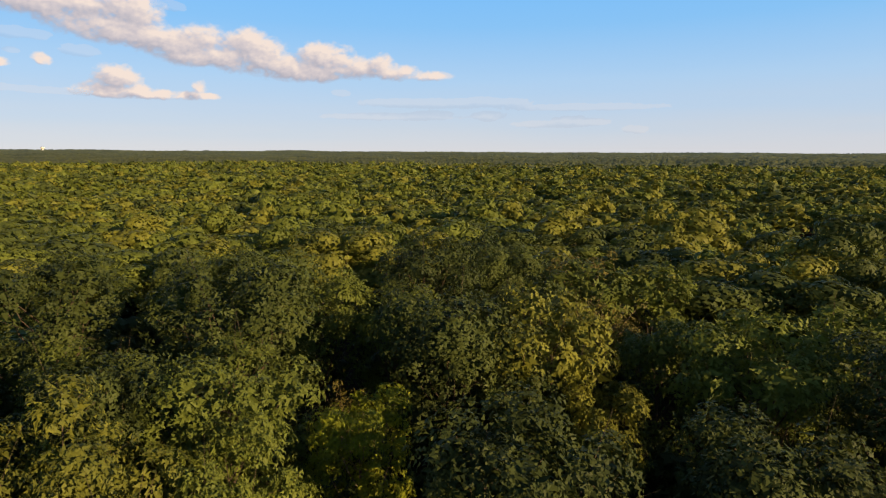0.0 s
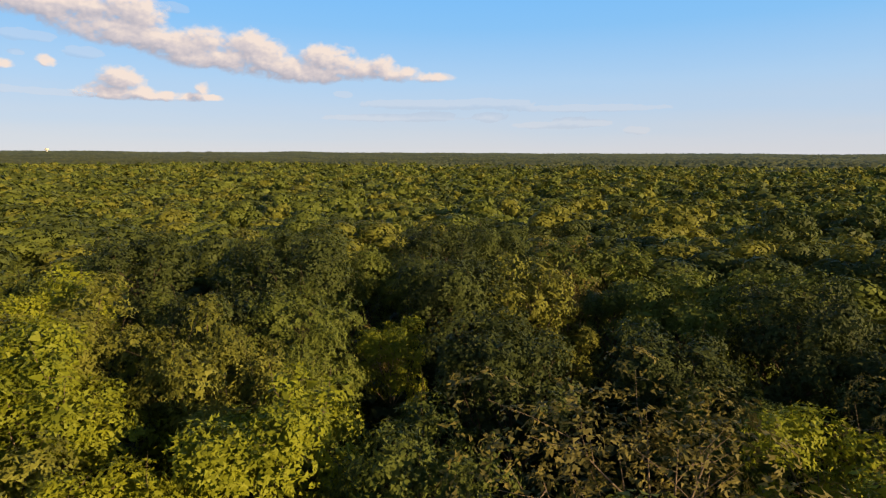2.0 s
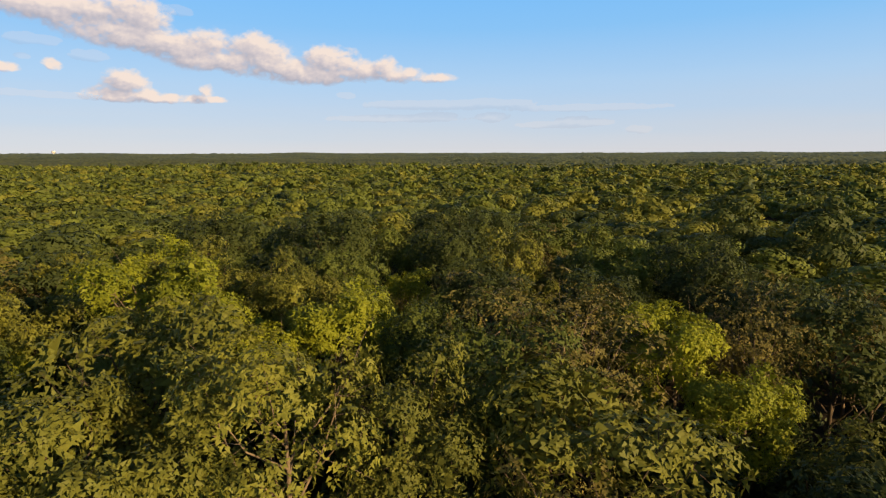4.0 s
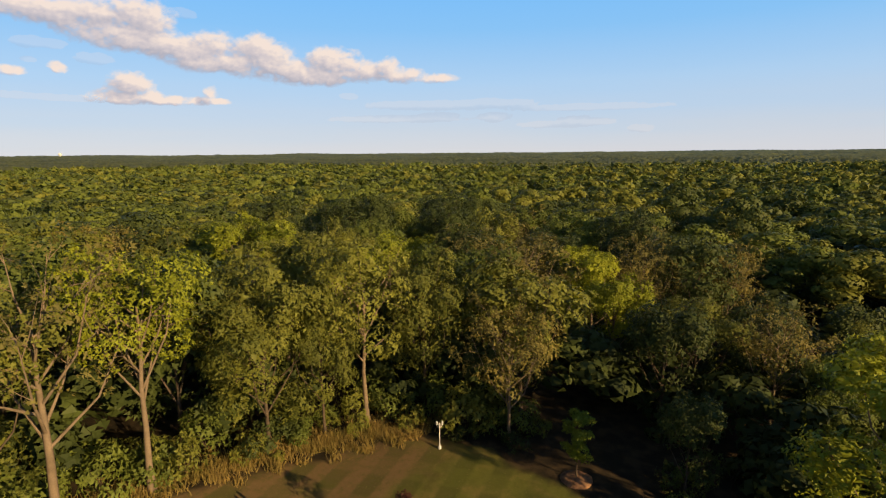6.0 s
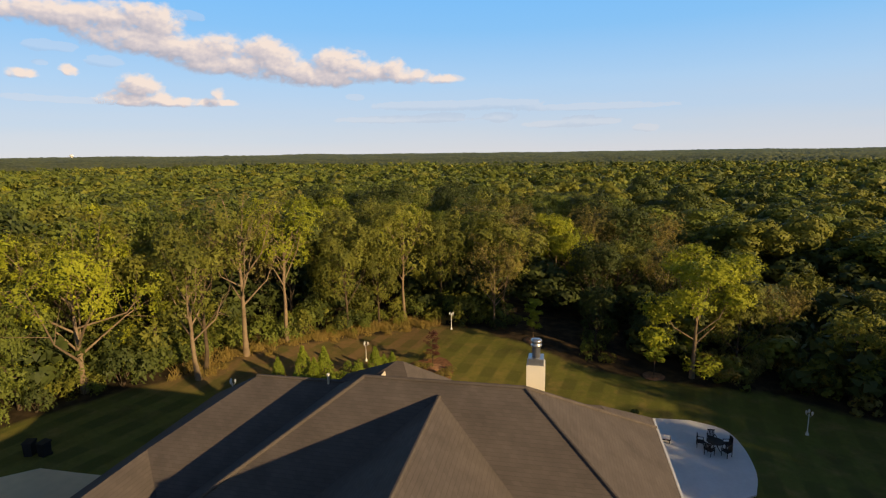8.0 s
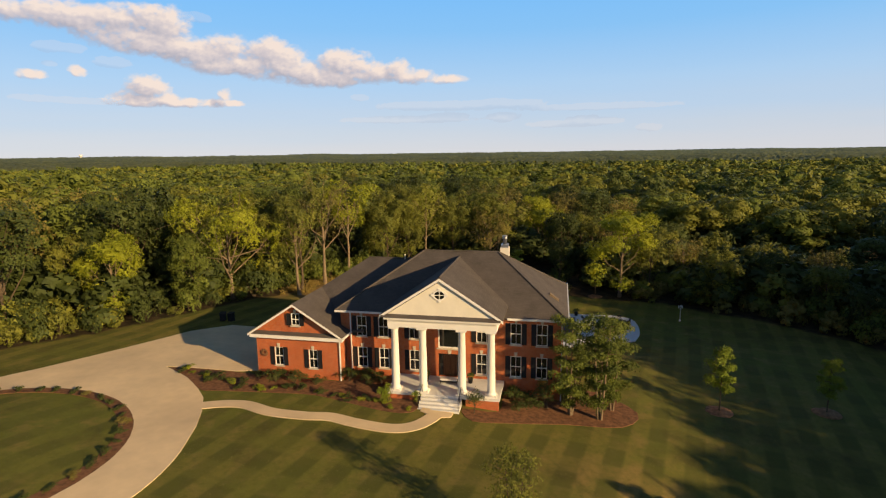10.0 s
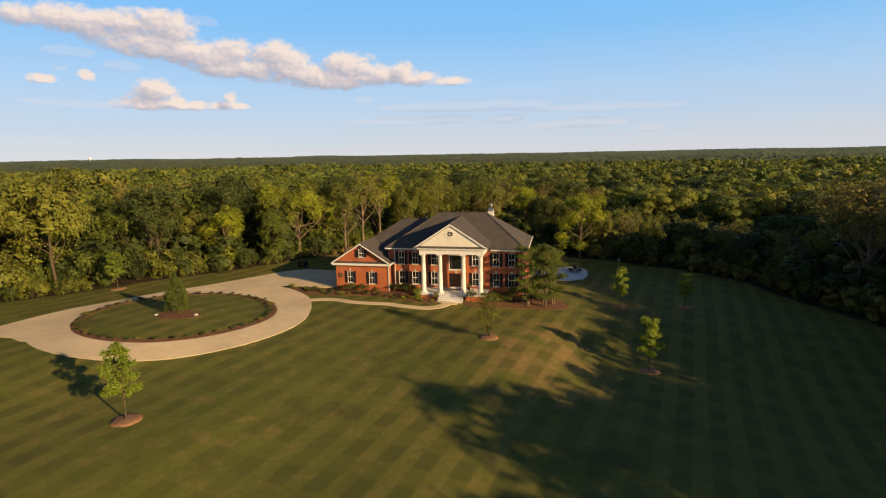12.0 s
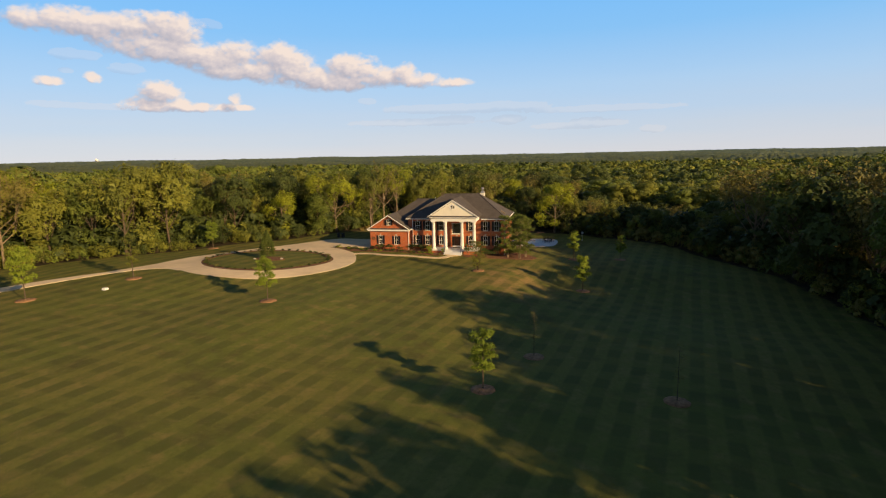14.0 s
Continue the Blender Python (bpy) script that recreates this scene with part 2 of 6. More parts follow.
    l.new(ramp(ball2.outputs["Fac"], 0.0, 0.4), bare.inputs[0])
    l.new(ramp(noise_(0.30, 6), 0.22, 0.50), bare.inputs[1])
    grass = mix(bare.outputs[0], grass, (0.215, 0.135, 0.062))
    s1 = n.new("ShaderNodeMath")
    s1.operation = "MULTIPLY"
    l.new(ramp(stripes(12, 2.7), 0.3, 0.7), s1.inputs[0])
    s1.inputs[1].default_value = 1.0
    l.new(ramp(noise_(0.045, 3), 0.10, 0.60), s1.inputs[1])
    dim = n.new("ShaderNodeMath")
    dim.operation = "MULTIPLY"
    l.new(s1.outputs[0], dim.inputs[0])
    dim.inputs[1].default_value = 0.38
    grass = mix(dim.outputs[0], grass, (0.072, 0.088, 0.018))
    s2 = n.new("ShaderNodeMath")
    s2.operation = "MULTIPLY"
    l.new(ramp(stripes(-85, 4.4), 0.35, 0.65), s2.inputs[0])
    l.new(s1.outputs[0], s2.inputs[1])
    dash = n.new("ShaderNodeMath")
    dash.operation = "MULTIPLY"
    l.new(s2.outputs[0], dash.inputs[0])
    dash.inputs[1].default_value = 0.50
    grass = mix(dash.outputs[0], grass, (0.066, 0.080, 0.018))
    grass = mix(ramp(noise_(0.22, 6, 0.65), 0.50, 0.80), grass, (0.080, 0.074, 0.022))
    grass = mix(ramp(noise_(1.9, 9, 0.8), 0.40, 0.80), grass, (0.105, 0.108, 0.022))
    grass = mix(ramp(noise_(9.0, 6, 0.7), 0.58, 0.72), grass, (0.270, 0.225, 0.070))
    litter = mix(ramp(noise_(0.8), 0.4, 0.65), (0.035, 0.027, 0.015), (0.075, 0.052, 0.026))
    at = n.new("ShaderNodeAttribute")
    at.attribute_name = "mown"
    edge = n.new("ShaderNodeMath")
    edge.operation = "MULTIPLY_ADD"
    l.new(noise_(0.5), edge.inputs[0])
    edge.inputs[1].default_value = 0.6
    l.new(at.outputs["Fac"], edge.inputs[2])
    col = mix(ramp(edge.outputs[0], 0.65, 0.95), litter, grass)
    l.new(col, b.inputs["Base Color"])
    bp = n.new("ShaderNodeBump")
    bp.inputs["Strength"].default_value, bp.inputs["Distance"].default_value = 0.6, 0.06
    l.new(noise_(14, 5, 0.7), bp.inputs["Height"])
    l.new(bp.outputs[0], b.inputs["Normal"])
    return m


ground = new("ground", sheet())
ground.data.materials.append(ground_material())
tagged(ground, "mown lawn with mower stripes running into leaf-strewn woodland floor", "ground", kind="structure")


# ---- trees ----
def leaf_cloud(rng, centres, radii, count, size, flat=0.8):
    """Leaf sprays, each a bent pair of triangles, scattered over the outsides of the clumps."""
    share = radii ** 2 / (radii ** 2).sum()
    which = rng.choice(len(centres), count, p=share)
    d = rng.normal(size=(count, 3))
    d /= np.linalg.norm(d, axis=1, keepdims=True)
    d[:, 2] = np.where(d[:, 2] < -0.35, -d[:, 2] * 0.6, d[:, 2])
    r = radii[which] * (0.62 + 0.45 * rng.random(count) ** 0.7)
    p = centres[which] + d * r[:, None] * [1, 1, flat]
    out = p - centres.mean(0) * [1, 1, 0.9]
    d = d * 0.55 + out / (np.linalg.norm(out, axis=1, keepdims=True) + 1e-6) * 0.6
    a = d * 0.25 + rng.normal(size=(count, 3)) * 0.7 + [0, 0, -0.15]
    a /= np.linalg.norm(a, axis=1, keepdims=True) + 1e-9
    b = np.cross(a, d + rng.normal(size=(count, 3)) * 0.34)
    b /= np.linalg.norm(b, axis=1, keepdims=True) + 1e-9
    s = size * (0.6 + 0.8 * rng.random(count))[:, None]
    v = np.stack([p - b * s * 0.55, p + b * s * 0.55, p + a * s * 1.7], 1).reshape(-1, 3)
    f = np.arange(count * 3).reshape(-1, 3)
    return v, f


def spray_crown(rng, centres, radii, leaves, size, per=9, flat=0.78):
    """Foliage as twig sprays on the outsides of the clumps: the leaves of one spray lie nearly in one drooping plane."""
    count = max(leaves // per, 4)
    share = radii ** 2 / (radii ** 2).sum()
    which = rng.choice(len(centres), count, p=share)
    axis = centres[which] - centres.mean(0) * [1, 1, 0.92]
    axis /= np.linalg.norm(axis, axis=1, keepdims=True) + 1e-6
    d = rng.normal(size=(count, 3)) + axis * 0.75 + [0, 0, 0.30]
    d /= np.linalg.norm(d, axis=1, keepdims=True) + 1e-9
    p = centres[which] + d * (radii[which] * (0.72 + 0.34 * rng.random(count)))[:, None] * [1, 1, flat]
    n = d * 0.95 + [0, 0, 0.12] + rng.normal(size=(count, 3)) * 0.22
    n /= np.linalg.norm(n, axis=1, keepdims=True) + 1e-9
    a = d + rng.normal(size=(count, 3)) * 0.5
    a -= n * (a * n).sum(1, keepdims=True)
    a /= np.linalg.norm(a, axis=1, keepdims=True) + 1e-9
    b = np.cross(n, a)
    reach = size * per ** 0.5 * 0.62 * (0.7 + 0.6 * rng.random(count))
    u = rng.uniform(-0.7, 1.0, (count, per))
    w = rng.uniform(-1, 1, (count, per)) * (1 - 0.45 * np.maximum(u, 0))
    k = reach[:, None, None]
    q = p[:, None] + k * (a[:, None] * u[..., None] + b[:, None] * w[..., None] * 0.8)
    q[..., 2] -= (0.28 * reach)[:, None] * (u * u + w * w)
    way = a[:, None] * (0.6 + 0.4 * u[..., None]) + b[:, None] * w[..., None] + rng.normal(size=(count, per, 3)) * 0.28 + [0, 0, -0.18]
    way /= np.linalg.norm(way, axis=2, keepdims=True) + 1e-9
    side = np.cross(n[:, None] + rng.normal(size=(count, per, 3)) * 0.22, way)
    side /= np.linalg.norm(side, axis=2, keepdims=True) + 1e-9
    s = size * (0.65 + 0.7 * rng.random((count, per, 1)))
    v = np.stack([q - side * s * 0.36, q + side * s * 0.36, q + way * s * 1.15], 2).reshape(-1, 3)
    return v, np.arange(len(v)).reshape(-1, 3)


def tube(points, radii, sides=6):
    """A tapered limb through points."""
    pts = np.asarray(points, float)
    v, f = [], []
    for k, (p, r) in enumerate(zip(pts, radii)):
        d = pts[min(k + 1, len(pts) - 1)] - pts[max(k - 1, 0)]
        d /= np.linalg.norm(d) + 1e-9
        a = np.cross(d, [0.3, 0.9, 0.1] if abs(d[2]) > 0.5 else [0, 0, 1])
        a /= np.linalg.norm(a) + 1e-9
        b = np.cross(d, a)
        for s in range(sides):
            w = 2 * math.pi * s / sides
            v.append(p + r * (math.cos(w) * a + math.sin(w) * b))
    for k in range(len(pts) - 1):
        for s in range(sides):
            i, j = k * sides + s, k * sides + (s + 1) % sides
            f += [(i, j, j + sides), (i, j + sides, i + sides)]
    return np.array(v), np.array(f)


def join(pieces):
    vs, fs, o = [], [], 0
    for v, f in pieces:
        vs.append(v)
        fs.append(np.asarray(f) + o)
        o += len(v)
    return np.concatenate(vs), np.concatenate(fs)


def limbs(rng, height, spread, low, count, thick, twigs=2, lean=0.0):
    """Trunk, limbs and twigs; also gives the limbs' ends and middles, where the leaves sit."""
    top = height * 0.72
    n = 6
    wob = np.cumsum(rng.normal(size=(n, 2)) * 0.03 * height / n, axis=0)
    trunk = np.stack([wob[:, 0] + lean * np.linspace(0, 1, n) ** 2 * height, wob[:, 1], np.linspace(-0.4, top, n)], 1)
    trunk[0, :2] = 0
    rad = thick * np.linspace(1, 0.28, n)
    rad[0] *= 1.35
    pieces, ends, tips = [tube(trunk, rad, 8)], [trunk[-1]], []
    for k in range(count):
        f = low + (0.98 - low) * (k + rng.random() * 0.6) / count
        start = np.array([np.interp(f * top, trunk[:, 2], trunk[:, c]) for c in range(3)])
        w = k * 2.4 + rng.random() * 0.8
        reach = spread * (0.65 + 0.5 * rng.random()) * (1 - 0.45 * f)
        rise = (height - start[2]) * (0.35 + 0.45 * rng.random())
        end = start + [math.cos(w) * reach, math.sin(w) * reach, rise]
        mid = (start + end) / 2 + rng.normal(size=3) * 0.06 * reach + [math.cos(w) * reach * 0.12, math.sin(w) * reach * 0.12, -0.08 * rise]
        r0 = thick * (0.5 - 0.25 * f)
        pieces.append(tube([start, mid, end], [r0, r0 * 0.6, r0 * 0.18], 5))
        ends += [end, mid * 0.35 + end * 0.65]
        for _ in range(twigs):
            q = mid + (end - mid) * rng.random()
            e = q + (rng.normal(size=3) * 0.7 + [math.cos(w) * 0.5, math.sin(w) * 0.5, 0.7]) * spread * 0.30
            pieces.append(tube([q, (q + e) / 2 + rng.normal(size=3) * 0.1, e], [r0 * 0.32, r0 * 0.2, r0 * 0.08], 4))
            tips.append(e)
    return join(pieces), np.array(ends), np.array(tips)


def tree_meshes(seed, leaf, height=14.0, spread=4.2, leaves=3000, size=0.30, low=0.35, count=11, thick=0.24, bark=None, twigs=2, clump=1.5, full=0, per=9):
    rng = np.random.default_rng(seed)
    (tv, tf), ends, tips = limbs(rng, height, spread, low, count, thick, twigs)
    trunk = raw_mesh("trunk", tv, tf, bark or BARK, True)
    if not leaves:
        return trunk, None
    if not full:
        ends = np.concatenate([ends, tips])
    else:
        w, f = rng.random(full) * 6.3, rng.random(full)
        o = spread * (0.35 + 0.45 * rng.random(full)) * (1.1 - 0.3 * f)
        ends = np.concatenate([ends, np.stack([o * np.cos(w), o * np.sin(w), height * (0.2 + 0.45 * f)], 1)])
    rad = clump * (0.55 + 0.75 * rng.random(len(ends))) * (height / 14) ** 0.5
    # few large inner leaves, added to block light and darken the gaps
    lv, lf = join([spray_crown(rng, ends, rad, leaves, size, per), spray_crown(rng, ends, rad * 0.5, leaves // 14, size * 2.4, 3)] if full > 3 else [spray_crown(rng, ends, rad, leaves, size, per)])
    return trunk, raw_mesh("crown", lv, lf, LEAVES[leaf])


def tree(name, meshes, label, category, group, m):
    ob = thing(name, label, category, group, m)
    for nm, me in zip(("trunk", "crown"), meshes):
        if me is not None:
            new(nm, me).parent = ob
    return ob


# ---- clouds, a far backdrop ----
# bearing and height of the middle, half width and half height (degrees)
CLOUDS = [(-48.0, 11.7, 2.2, 0.74), (-45.5, 11.7, 2.7, 0.94), (-43.2, 11.4, 2.4, 1.1), (-41.1, 11.8, 1.7, 0.89), (-38.9, 12.0, 2.2, 1.0), (-37.2, 11.5, 1.8, 1.3), (-40.4, 10.3, 3.0, 1.01), (-36.4, 9.7, 2.3, 0.95), (-38.7, 9.8, 2.2, 0.7), (-34.6, 9.3, 2.4, 1.07), (-32.3, 9.9, 1.7, 0.98), (-33.2, 8.4, 2.4, 0.7), (-28.6, 9.8, 2.1, 1.1), (-30.7, 8.5, 2.0, 1.01), (-27.1, 8.6, 2.6, 1.28), (-25.0, 7.9, 2.7, 0.94), (-22.2, 9.0, 1.8, 0.94), (-20.6, 8.5, 2.2, 1.16), (-22.9, 7.4, 2.7, 0.64), (-18.4, 8.0, 1.7, 0.8), (-16.1, 8.4, 1.1, 0.8), (-14.8, 7.7, 2.0, 0.64), (-11.6, 7.4, 2.0, 0.38)]
LOW_CLOUDS = [(-39.5, 6.2, 1.6, 0.87), (-41.3, 5.4, 1.1, 0.38), (-37.7, 5.4, 0.9, 0.3), (-40.2, 5.0, 2.6, 0.39), (-35.9, 5.0, 3.8, 0.35), (-32.9, 5.8, 0.6, 0.51), (-32.5, 5.0, 1.0, 0.26), (-47.9, 6.9, 1.0, 0.35), (-44.6, 7.3, 0.7, 0.41)]
WISPS = [(-46.3, 9.1, 1.0, 0.44), (-44.8, 9.1, 0.9, 0.35), (-41.9, 8.2, 1.3, 0.42), (-46.5, 7.8, 0.5, 0.22), (-48.1, 5.0, 1.3, 0.31), (-45.1, 4.9, 2.8, 0.28), (-34.8, 12.4, 1.1, 0.42), (-10.5, 4.8, 6.9, 0.44), (-5.9, 5.0, 3.4, 0.39), (3.5, 4.4, 6.4, 0.32), (-15.1, 3.5, 6.3, 0.34), (-11.1, 3.7, 2.0, 0.39), (-5.6, 3.6, 1.4, 0.45), (2.5, 3.1, 1.8, 0.44), (4.6, 3.0, 1.3, 0.32), (8.6, 2.3, 1.0, 0.37), (0.8, 2.8, 3.3, 0.33), (-20.2, 5.7, 0.8, 0.33)]


def fbm(x, y, seed, octaves=6):
    """Smooth noise in layers, from -1 to 1."""
    out, amp = np.zeros(x.shape), 0.5
    for o in range(octaves):
        fx, fy = x * 2 ** o + seed * 17.3, y * 2 ** o + seed * 5.1
        ix, iy = np.floor(fx), np.floor(fy)
        ux, uy = fx - ix, fy - iy
        ux, uy = ux * ux * (3 - 2 * ux), uy * uy * (3 - 2 * uy)
        h = lambda a, b: np.modf(np.abs(np.sin(a * 127.1 + b * 311.7 + seed) * 43758.5453))[0] * 2 - 1
        out += amp * ((h(ix, iy) * (1 - ux) + h(ix + 1, iy) * ux) * (1 - uy) + (h(ix, iy + 1) * (1 - ux) + h(ix + 1, iy + 1) * ux) * uy)
        amp *= 0.55
    return out


def cloud_sheet(name, blobs, rough, label, seed, most=9.0, tone_=0.0):
    u0, u1 = min(b[0] - 2.6 * b[2] for b in blobs), max(b[0] + 2.6 * b[2] for b in blobs)
    v0, v1 = max(min(b[1] - 3.2 * b[3] for b in blobs), 0.6), max(b[1] + 3.2 * b[3] for b in blobs)
    U, V = np.meshgrid(np.linspace(u0, u1, int((u1 - u0) / 0.09)), np.linspace(v0, v1, int((v1 - v0) / 0.07)))

    def puffs(U, V):
        """Rounded billows at two sizes."""
        return 0.42 - 1.5 * np.abs(fbm(U * 0.45, V * 0.8, seed, 4)), 0.30 - 1.2 * np.abs(fbm(U * 1.1, V * 1.7, seed + 3, 4))

    n1, n2 = puffs(U, V)

    def body(U, V):
        d, rise, total = np.full(U.shape, -3.0), np.zeros(U.shape), np.full(U.shape, 1e-9)
        for x, y, a, b in blobs:
            dy = (V - y) / b
            q = 1 - ((U - x) / a) ** 2 - np.where(dy < 0, dy * 1.1, dy) ** 2
            near = np.exp(3 * np.maximum(q, -8))
            rise, total = rise + near * np.clip(dy, -1.5, 1.5), total + near
            d = np.logaddexp(d * 4, q * 3.6) / 4
        return d, rise / total

    shape, rise = body(U, V)
    dens = shape * 1.1 + 0.20 + rough * (n1 * 0.9 + n2 * 0.6 + 0.55 * fbm(U * 2.6, V * 3.4, seed + 7, 4))
    # sunlit and shaded sides of the puffs, painted into the glow colour
    toward = body(U + 0.8, V + 0.75)[0] + rough * (puffs(U + 0.5, V + 0.5)[0] * 1.0 + 0.55 * puffs(U + 0.22, V + 0.25)[1])
    lit = np.clip(0.35 + 0.36 * (dens - toward) + 0.20 * rise + tone_, 0, 1)
    dens = np.minimum(dens, most)
    R = 4550.0
    a, e = np.radians(U), np.radians(V)
    P = np.stack([R * np.sin(a), R * np.cos(a) - 25, R * np.tan(e) + 20], -1).reshape(-1, 3)
    i = np.arange(U.size).reshape(U.shape)
    f = np.stack([i[:-1, :-1], i[:-1, 1:], i[1:, 1:], i[1:, :-1]], -1).reshape(-1, 4)
    keep = (dens.ravel()[f] > -0.5).any(1)
    me = raw_mesh(name, P, f[keep], CLOUD, True)
    for nm, val in (("thick", dens), ("bright", lit)):
        me.attributes.new(nm, "FLOAT", "POINT").data.foreach_set("value", val.ravel().astype(np.float32))
    return tagged(new(name, me), label, "cloud", kind="structure")


CLOUD = bpy.data.materials.new("cloud")
CLOUD.use_nodes = True
cn, cl = CLOUD.node_tree.nodes, CLOUD.node_tree.links
cn.remove(cn["Principled BSDF"])
thick, bright, em, tp, mx = cn.new("ShaderNodeAttribute"), cn.new("ShaderNodeAttribute"), cn.new("ShaderNodeEmission"), cn.new("ShaderNodeBsdfTransparent"), cn.new("ShaderNodeMixShader")
thick.attribute_name, bright.attribute_name = "thick", "bright"
fade, tone = cn.new("ShaderNodeMapRange"), cn.new("ShaderNodeValToRGB")
fade.interpolation_type = "SMOOTHSTEP"
fade.inputs["From Min"].default_value, fade.inputs["From Max"].default_value, fade.inputs["To Max"].default_value = -0.40, 1.05, 0.95
cl.new(thick.outputs["Fac"], fade.inputs["Value"])
cl.new(bright.outputs["Fac"], tone.inputs[0])
tone.color_ramp.elements[0].position, tone.color_ramp.elements[0].color = 0.08, (0.47, 0.47, 0.56, 1)
tone.color_ramp.elements[1].position, tone.color_ramp.elements[1].color = 0.86, (1.0, 0.86, 0.77, 1)
mid = tone.color_ramp.elements.new(0.5)
mid.color = (0.72, 0.655, 0.68, 1)
cl.new(tone.outputs[0], em.inputs[0])
em.inputs[1].default_value = 0.74
cl.new(fade.outputs[0], mx.inputs[0])
cl.new(tp.outputs[0], mx.inputs[1])
cl.new(em.outputs[0], mx.inputs[2])
cl.new(mx.outputs[0], cn["Material Output"].inputs[0])
cloud_sheet("cloud_bank", [(x, y, a, b * 1.2) for x, y, a, b in CLOUDS], 0.8, "long bank of sunlit cumulus cloud over the horizon", 1.0)
cloud_sheet("cloud_small", [(x, y, a, b * 1.15) for x, y, a, b in LOW_CLOUDS], 1.0, "small low cumulus clouds with grey bases", 2.0)
cloud_sheet("cloud_wisps", WISPS, 0.9, "thin pale wisps of cloud near the horizon", 3.0, -0.02, -0.30)


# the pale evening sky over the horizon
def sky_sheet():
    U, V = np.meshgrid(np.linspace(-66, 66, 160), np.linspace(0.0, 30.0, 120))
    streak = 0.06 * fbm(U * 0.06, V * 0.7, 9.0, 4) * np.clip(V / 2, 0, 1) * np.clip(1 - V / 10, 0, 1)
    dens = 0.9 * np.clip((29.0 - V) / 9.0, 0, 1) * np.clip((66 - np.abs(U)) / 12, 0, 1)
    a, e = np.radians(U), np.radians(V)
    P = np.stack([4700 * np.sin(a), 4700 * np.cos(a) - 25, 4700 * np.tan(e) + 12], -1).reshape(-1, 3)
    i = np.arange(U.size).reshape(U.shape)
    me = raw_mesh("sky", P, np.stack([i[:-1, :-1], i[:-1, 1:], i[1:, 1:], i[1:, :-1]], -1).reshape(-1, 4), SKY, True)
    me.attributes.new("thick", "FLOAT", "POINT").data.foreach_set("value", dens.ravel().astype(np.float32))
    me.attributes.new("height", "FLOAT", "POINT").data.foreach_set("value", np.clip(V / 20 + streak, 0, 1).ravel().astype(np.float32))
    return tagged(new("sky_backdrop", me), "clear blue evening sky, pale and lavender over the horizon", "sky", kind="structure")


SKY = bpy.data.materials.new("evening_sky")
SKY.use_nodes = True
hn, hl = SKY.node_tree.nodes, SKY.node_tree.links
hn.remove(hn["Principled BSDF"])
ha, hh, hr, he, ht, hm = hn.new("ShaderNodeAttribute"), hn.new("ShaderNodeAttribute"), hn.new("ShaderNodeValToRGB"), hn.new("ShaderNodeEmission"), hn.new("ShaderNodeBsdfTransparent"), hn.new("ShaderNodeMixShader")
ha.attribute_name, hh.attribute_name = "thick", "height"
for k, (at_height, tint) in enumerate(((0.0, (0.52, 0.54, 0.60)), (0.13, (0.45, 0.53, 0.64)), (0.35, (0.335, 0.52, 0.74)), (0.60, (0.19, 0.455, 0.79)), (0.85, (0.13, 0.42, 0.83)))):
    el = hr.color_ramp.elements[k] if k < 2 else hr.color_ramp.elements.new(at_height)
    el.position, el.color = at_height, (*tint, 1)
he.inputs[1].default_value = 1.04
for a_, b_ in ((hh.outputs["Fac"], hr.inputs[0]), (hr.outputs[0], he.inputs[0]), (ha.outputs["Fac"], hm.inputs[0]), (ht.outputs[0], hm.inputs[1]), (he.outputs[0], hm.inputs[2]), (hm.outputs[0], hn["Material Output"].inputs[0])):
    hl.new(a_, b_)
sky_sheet()


